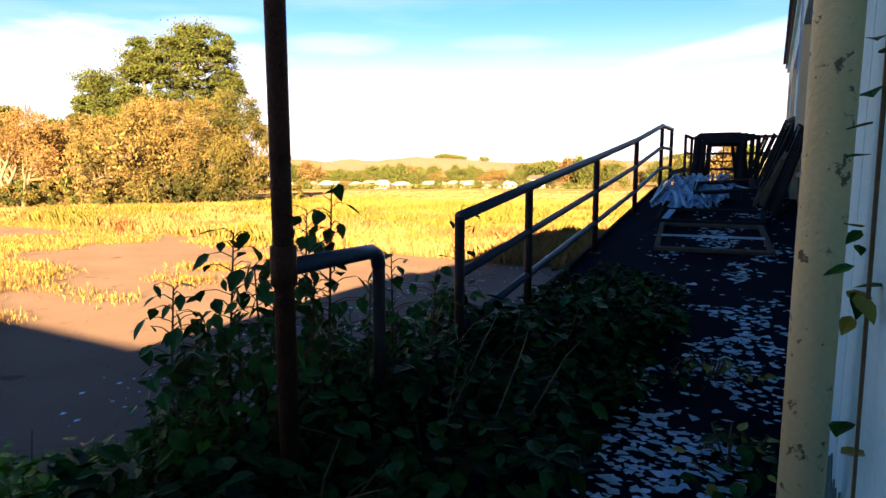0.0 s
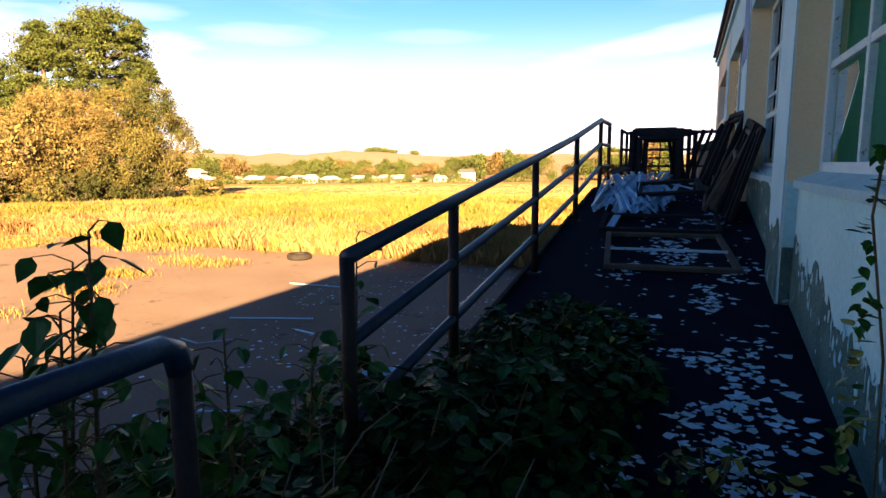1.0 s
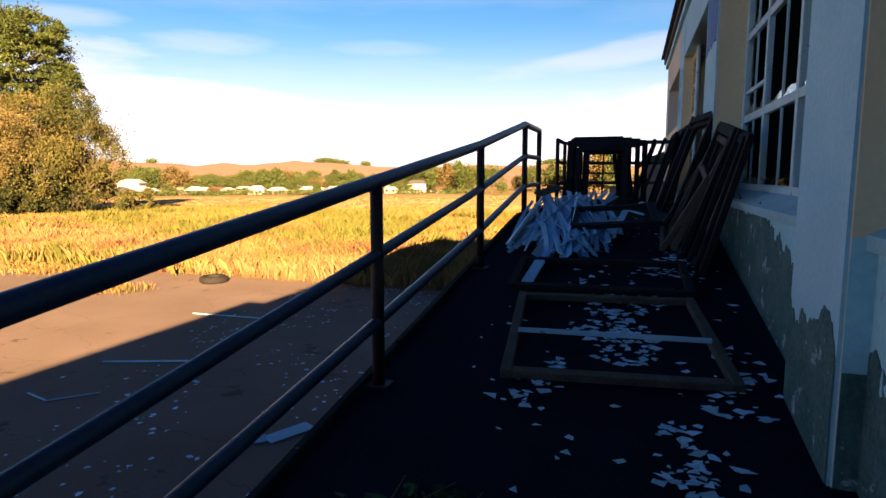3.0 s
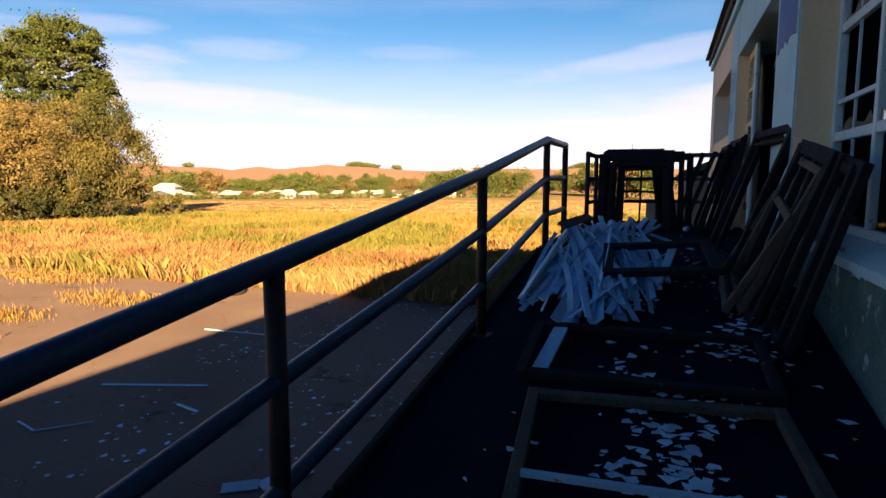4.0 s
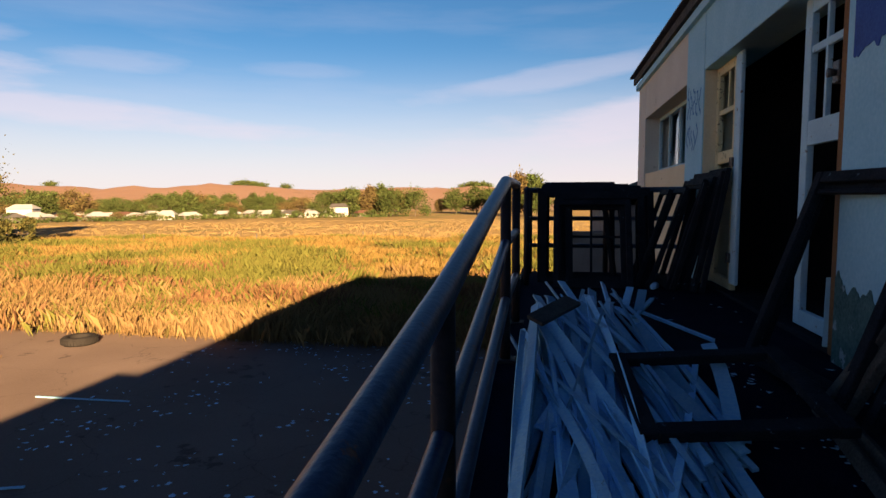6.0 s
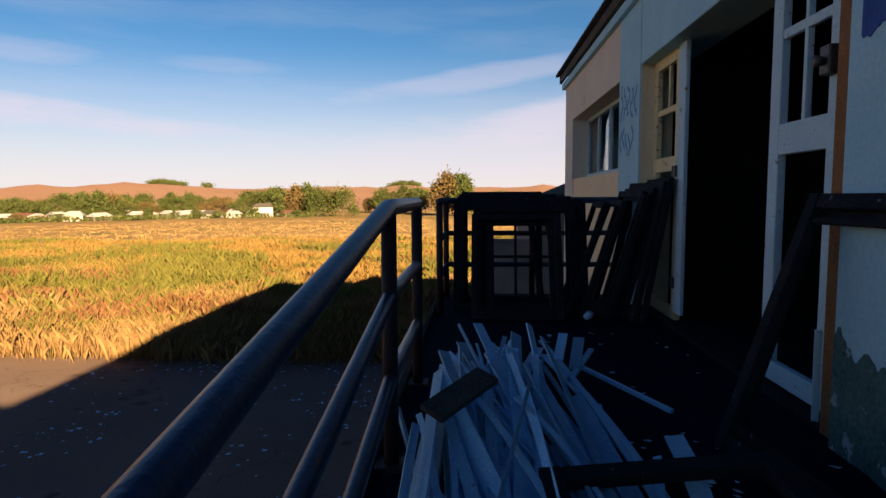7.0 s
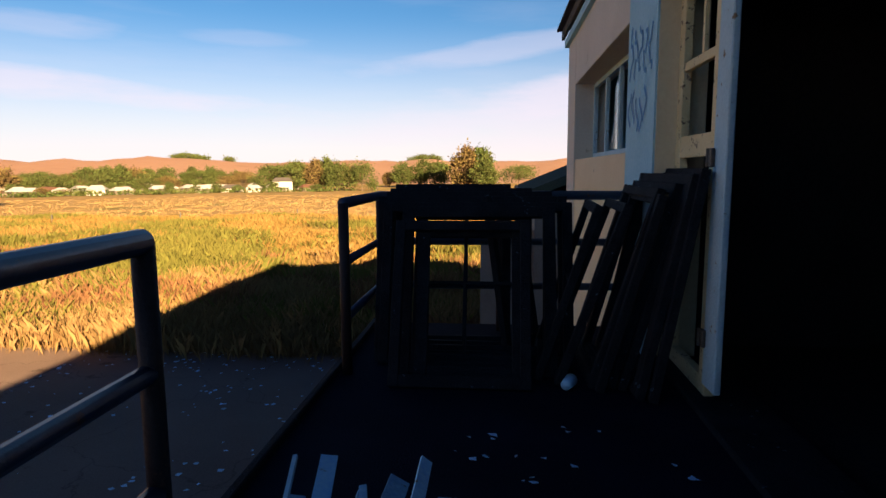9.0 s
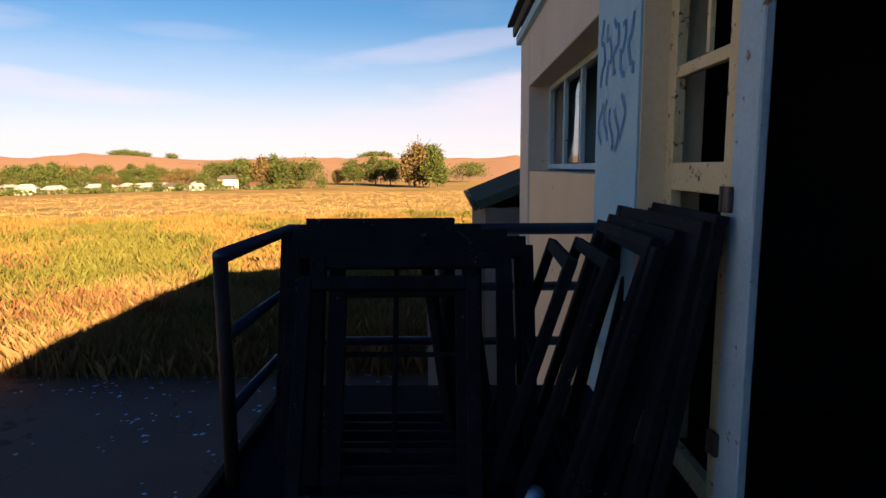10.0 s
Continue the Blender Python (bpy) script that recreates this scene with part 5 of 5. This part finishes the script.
def far_tree(x, y, h, w, mat, label, weep=0.0):
    top = thing("tree", label, "tree", at=pose(x, y, land(x, y)))
    bm = tube([(0, 0, -0.3), (0.1, 0, h * 0.3), (0.1, 0.1, h * 0.7)], [h * 0.03, h * 0.022, h * 0.008], 6)
    pts = []
    for _ in range(34):
        a, b = rnd.uniform(0, 6.283), rnd.uniform(-0.75, 1) if not weep else rnd.uniform(-1, 1)
        r = w / 2 * math.sqrt(max(0.05, 1 - b * b)) * rnd.uniform(0.5, 1.05)
        if weep and b < 0:
            r = w / 2 * rnd.uniform(0.5, 1.0)
        p = (r * math.cos(a), r * math.sin(a), h * 0.55 + b * h * 0.43)
        tube([(0.1, 0, h * 0.3), (p[0] * 0.5, p[1] * 0.5, (p[2] + h * 0.35) / 2), p], [h * 0.012, h * 0.007, 0.02], 4, bm, cap=False)
        pts.append(p)
    part("trunk", bm, BARK, top)
    v, f = cloud(pts, h * 0.034, (w * 0.11, w * 0.11, h * (0.08 + weep * 0.06)), 110)
    mesh_object("crown", v, f, mat, top)
    return top


def polar(b, r):
    """A place at a bearing (x over y) and a distance from the walk."""
    k = math.hypot(1, b)
    return 2.7 + r * b / k, 11.5 + r / k


for b, r, h, w, mat, wp in ((-0.272, 292, 12, 12, FAR_LEAF, 1), (-0.232, 288, 11.5, 13, FAR_LEAF, 1), (-0.315, 305, 14, 9, FAR_GOLD, 0), (-0.295, 310, 15, 8, FAR_LEAF, 0), (-0.345, 320, 13, 12, FAR_LEAF, 0),
                            (-0.06, 285, 19, 12, FAR_GOLD, 0), (-0.035, 290, 18.5, 13, FAR_LEAF, 0), (-0.025, 270, 13, 11, FAR_LEAF, 0), (-0.10, 330, 13, 12, FAR_LEAF, 0), (-0.125, 335, 14, 14, FAR_LEAF, 0), (-0.16, 340, 13, 13, FAR_LEAF, 0), (0.03, 380, 12, 22, FAR_LEAF, 0), (-0.185, 350, 8, 7, FAR_GOLD, 0)):
    x, y = polar(b, r)
    far_tree(x, y, h, w, mat, "weeping willow at the field's far edge" if wp else "leafy tree at the field's far edge", wp)
for k in range(64):
    b = -1.25 + 1.0 * k / 63 + rnd.uniform(-0.01, 0.01)
    x, y = polar(b, rnd.uniform(305, 430))
    far_tree(x, y, rnd.uniform(6.5, 13), rnd.uniform(8, 15), rnd.choice((FAR_LEAF, FAR_LEAF, FAR_GOLD)), "leafy tree among the houses of the town")


def house(x, y, w, d, h, turn, wall, roof):
    top = thing("house", "low pale house at the edge of the town", "house", "houses of the town", at=pose(x, y, land(x, y) - 0.2, 0, 0, turn))
    part("wall", box((-w / 2, -d / 2, 0), (w / 2, d / 2, h)), wall, top)
    bm = bmesh.new()
    e, rh = 0.5, d * 0.24
    vs = [bm.verts.new(q) for q in ((-w / 2 - e, -d / 2 - e, h - 0.1), (w / 2 + e, -d / 2 - e, h - 0.1), (w / 2 + e, d / 2 + e, h - 0.1), (-w / 2 - e, d / 2 + e, h - 0.1), (-w / 2 + d * 0.2, 0, h + rh), (w / 2 - d * 0.2, 0, h + rh))]
    for q in ((0, 1, 5, 4), (2, 3, 4, 5), (1, 2, 5), (3, 0, 4), (3, 2, 1, 0)):
        bm.faces.new([vs[k] for k in q])
    part("roof", bm, roof, top)
    n = max(2, int(w / 3.5))
    for k in range(n):
        cx = -w / 2 + w * (k + 0.5) / n
        part("window", box((cx - 0.6, -d / 2 - 0.03, 0.9), (cx + 0.6, -d / 2 + 0.05, 2.0)), UNLIT_INTERIOR, top)
    return top


for k in range(38):
    b = -1.15 + 0.83 * k / 37 + rnd.uniform(-0.012, 0.012)
    x, y = polar(b, rnd.uniform(272, 300) if k % 3 else rnd.uniform(310, 350))
    house(x, y, rnd.uniform(5.5, 9.5), rnd.uniform(5, 7.5), rnd.uniform(1.9, 2.5), rnd.uniform(-30, 60), rnd.choice((HOUSE_WHITE, HOUSE_TAN, HOUSE_TAN)), rnd.choice((HOUSE_ROOF, HOUSE_PALE, HOUSE_PALE, HOUSE_PALE, HOUSE_RED)))
x, y = polar(-0.37, 296)
house(x, y, 9, 7, 5.0, 20, HOUSE_WHITE, HOUSE_ROOF)
x, y = polar(-1.02, 285)
house(x, y, 9, 7, 5.5, 20, HOUSE_WHITE, HOUSE_PALE)
for k in range(20):
    b = -1.2 + 0.9 * k / 19 + rnd.uniform(-0.012, 0.012)
    x, y = polar(b, rnd.uniform(272, 300))
    far_tree(x, y, rnd.uniform(2.5, 5), rnd.uniform(3.5, 6), rnd.choice((FAR_LEAF, FAR_LEAF, FAR_GOLD)), "low garden tree beside the houses of the town")
pts = []
for k in range(150):
    x, y = polar(-1.2 + 0.92 * rnd.random(), rnd.uniform(262, 280))
    pts.append((x, y, land(x, y) + rnd.uniform(0.3, 1.3)))
v, f = cloud(pts, 0.5, (1.6, 1.6, 0.5), 30)
tagged(mesh_object("hedge", v, f, FAR_LEAF), "ragged green hedges in front of the town's houses", "hedge", kind="stuff")
for x, y in ((-52, 62), (-41, 66), (-30, 70), (-19, 74), (-8, 78), (-1, 80)):
    tagged(part("fence_post", tube([(x, y, land(x, y) - 0.2), (x + 0.03, y, land(x, y) + 1.25)], [0.08, 0.07], 8), GREY_WOOD), "weathered grey wooden fence post in the field", "fence post", "posts of the field fence")
pts = []
for b0, b1, n in ((-0.56, -0.50, 44), (-0.47, -0.45, 10), (-0.95, -0.935, 8), (-0.15, -0.10, 36)):
    for _ in range(n):
        x, y = polar(rnd.uniform(b0, b1), rnd.uniform(1400, 1480))
        pts.append((x, y, land(x, y) + rnd.uniform(1, 6)))
v, f = cloud(pts, 1.3, (5, 5, 2.6), 110)
tagged(mesh_object("hill_woods", v, f, FAR_LEAF), "dark clumps of trees on the far hills", "woods", kind="stuff")

# ---- shed and low wall past the landing ----
shed = thing("shed", "low shed with a dark green corrugated roof, worn at the edge", "shed")
part("wall", box((3.32, 21.1, GROUND - 0.2), (8.1, 27.0, 1.66)), CONCRETE, shed, "weathered grey rendered wall")
corrugated("roof", 3.2, 1.68, 5.7, 2.68, 21.0, 27.1, ROOF_GREEN, shed, 0.1, 0.012)
corrugated("roof", 8.2, 1.68, 5.7, 2.68, 21.0, 27.1, ROOF_GREEN, shed, 0.1, 0.012)
bm = bmesh.new()
bm.faces.new([bm.verts.new(q) for q in ((3.3, 21.07, 1.64), (8.1, 21.07, 1.64), (5.7, 21.07, 2.62))])
bmesh.ops.solidify(bm, geom=bm.faces[:], thickness=0.05)
part("gable", bm, ROOF_GREEN, shed)
for x0, x1 in ((3.2, 5.7), (8.2, 5.7)):
    part("barge_board", beam((x0, 21.0, 1.67), (x1, 21.0, 2.67), 0.03, 0.14, bevel=0.004), ROOF_GREEN, shed)
part("gutter", tube([(3.16, 21.0, 1.64), (3.16, 27.1, 1.63)], 0.05, 10), GREY_WOOD, shed, "dull grey gutter", True)
low = thing("low_wall", "grey weathered low wall behind the landing", "wall", kind="structure")
part("wall", box((2.42, 21.2, GROUND - 0.1), (3.3, 21.4, 1.02), 0.01), CONCRETE, low)
part("coping", box((2.38, 21.16, 1.023), (3.3, 21.44, 1.08), 0.008), CONCRETE, low)
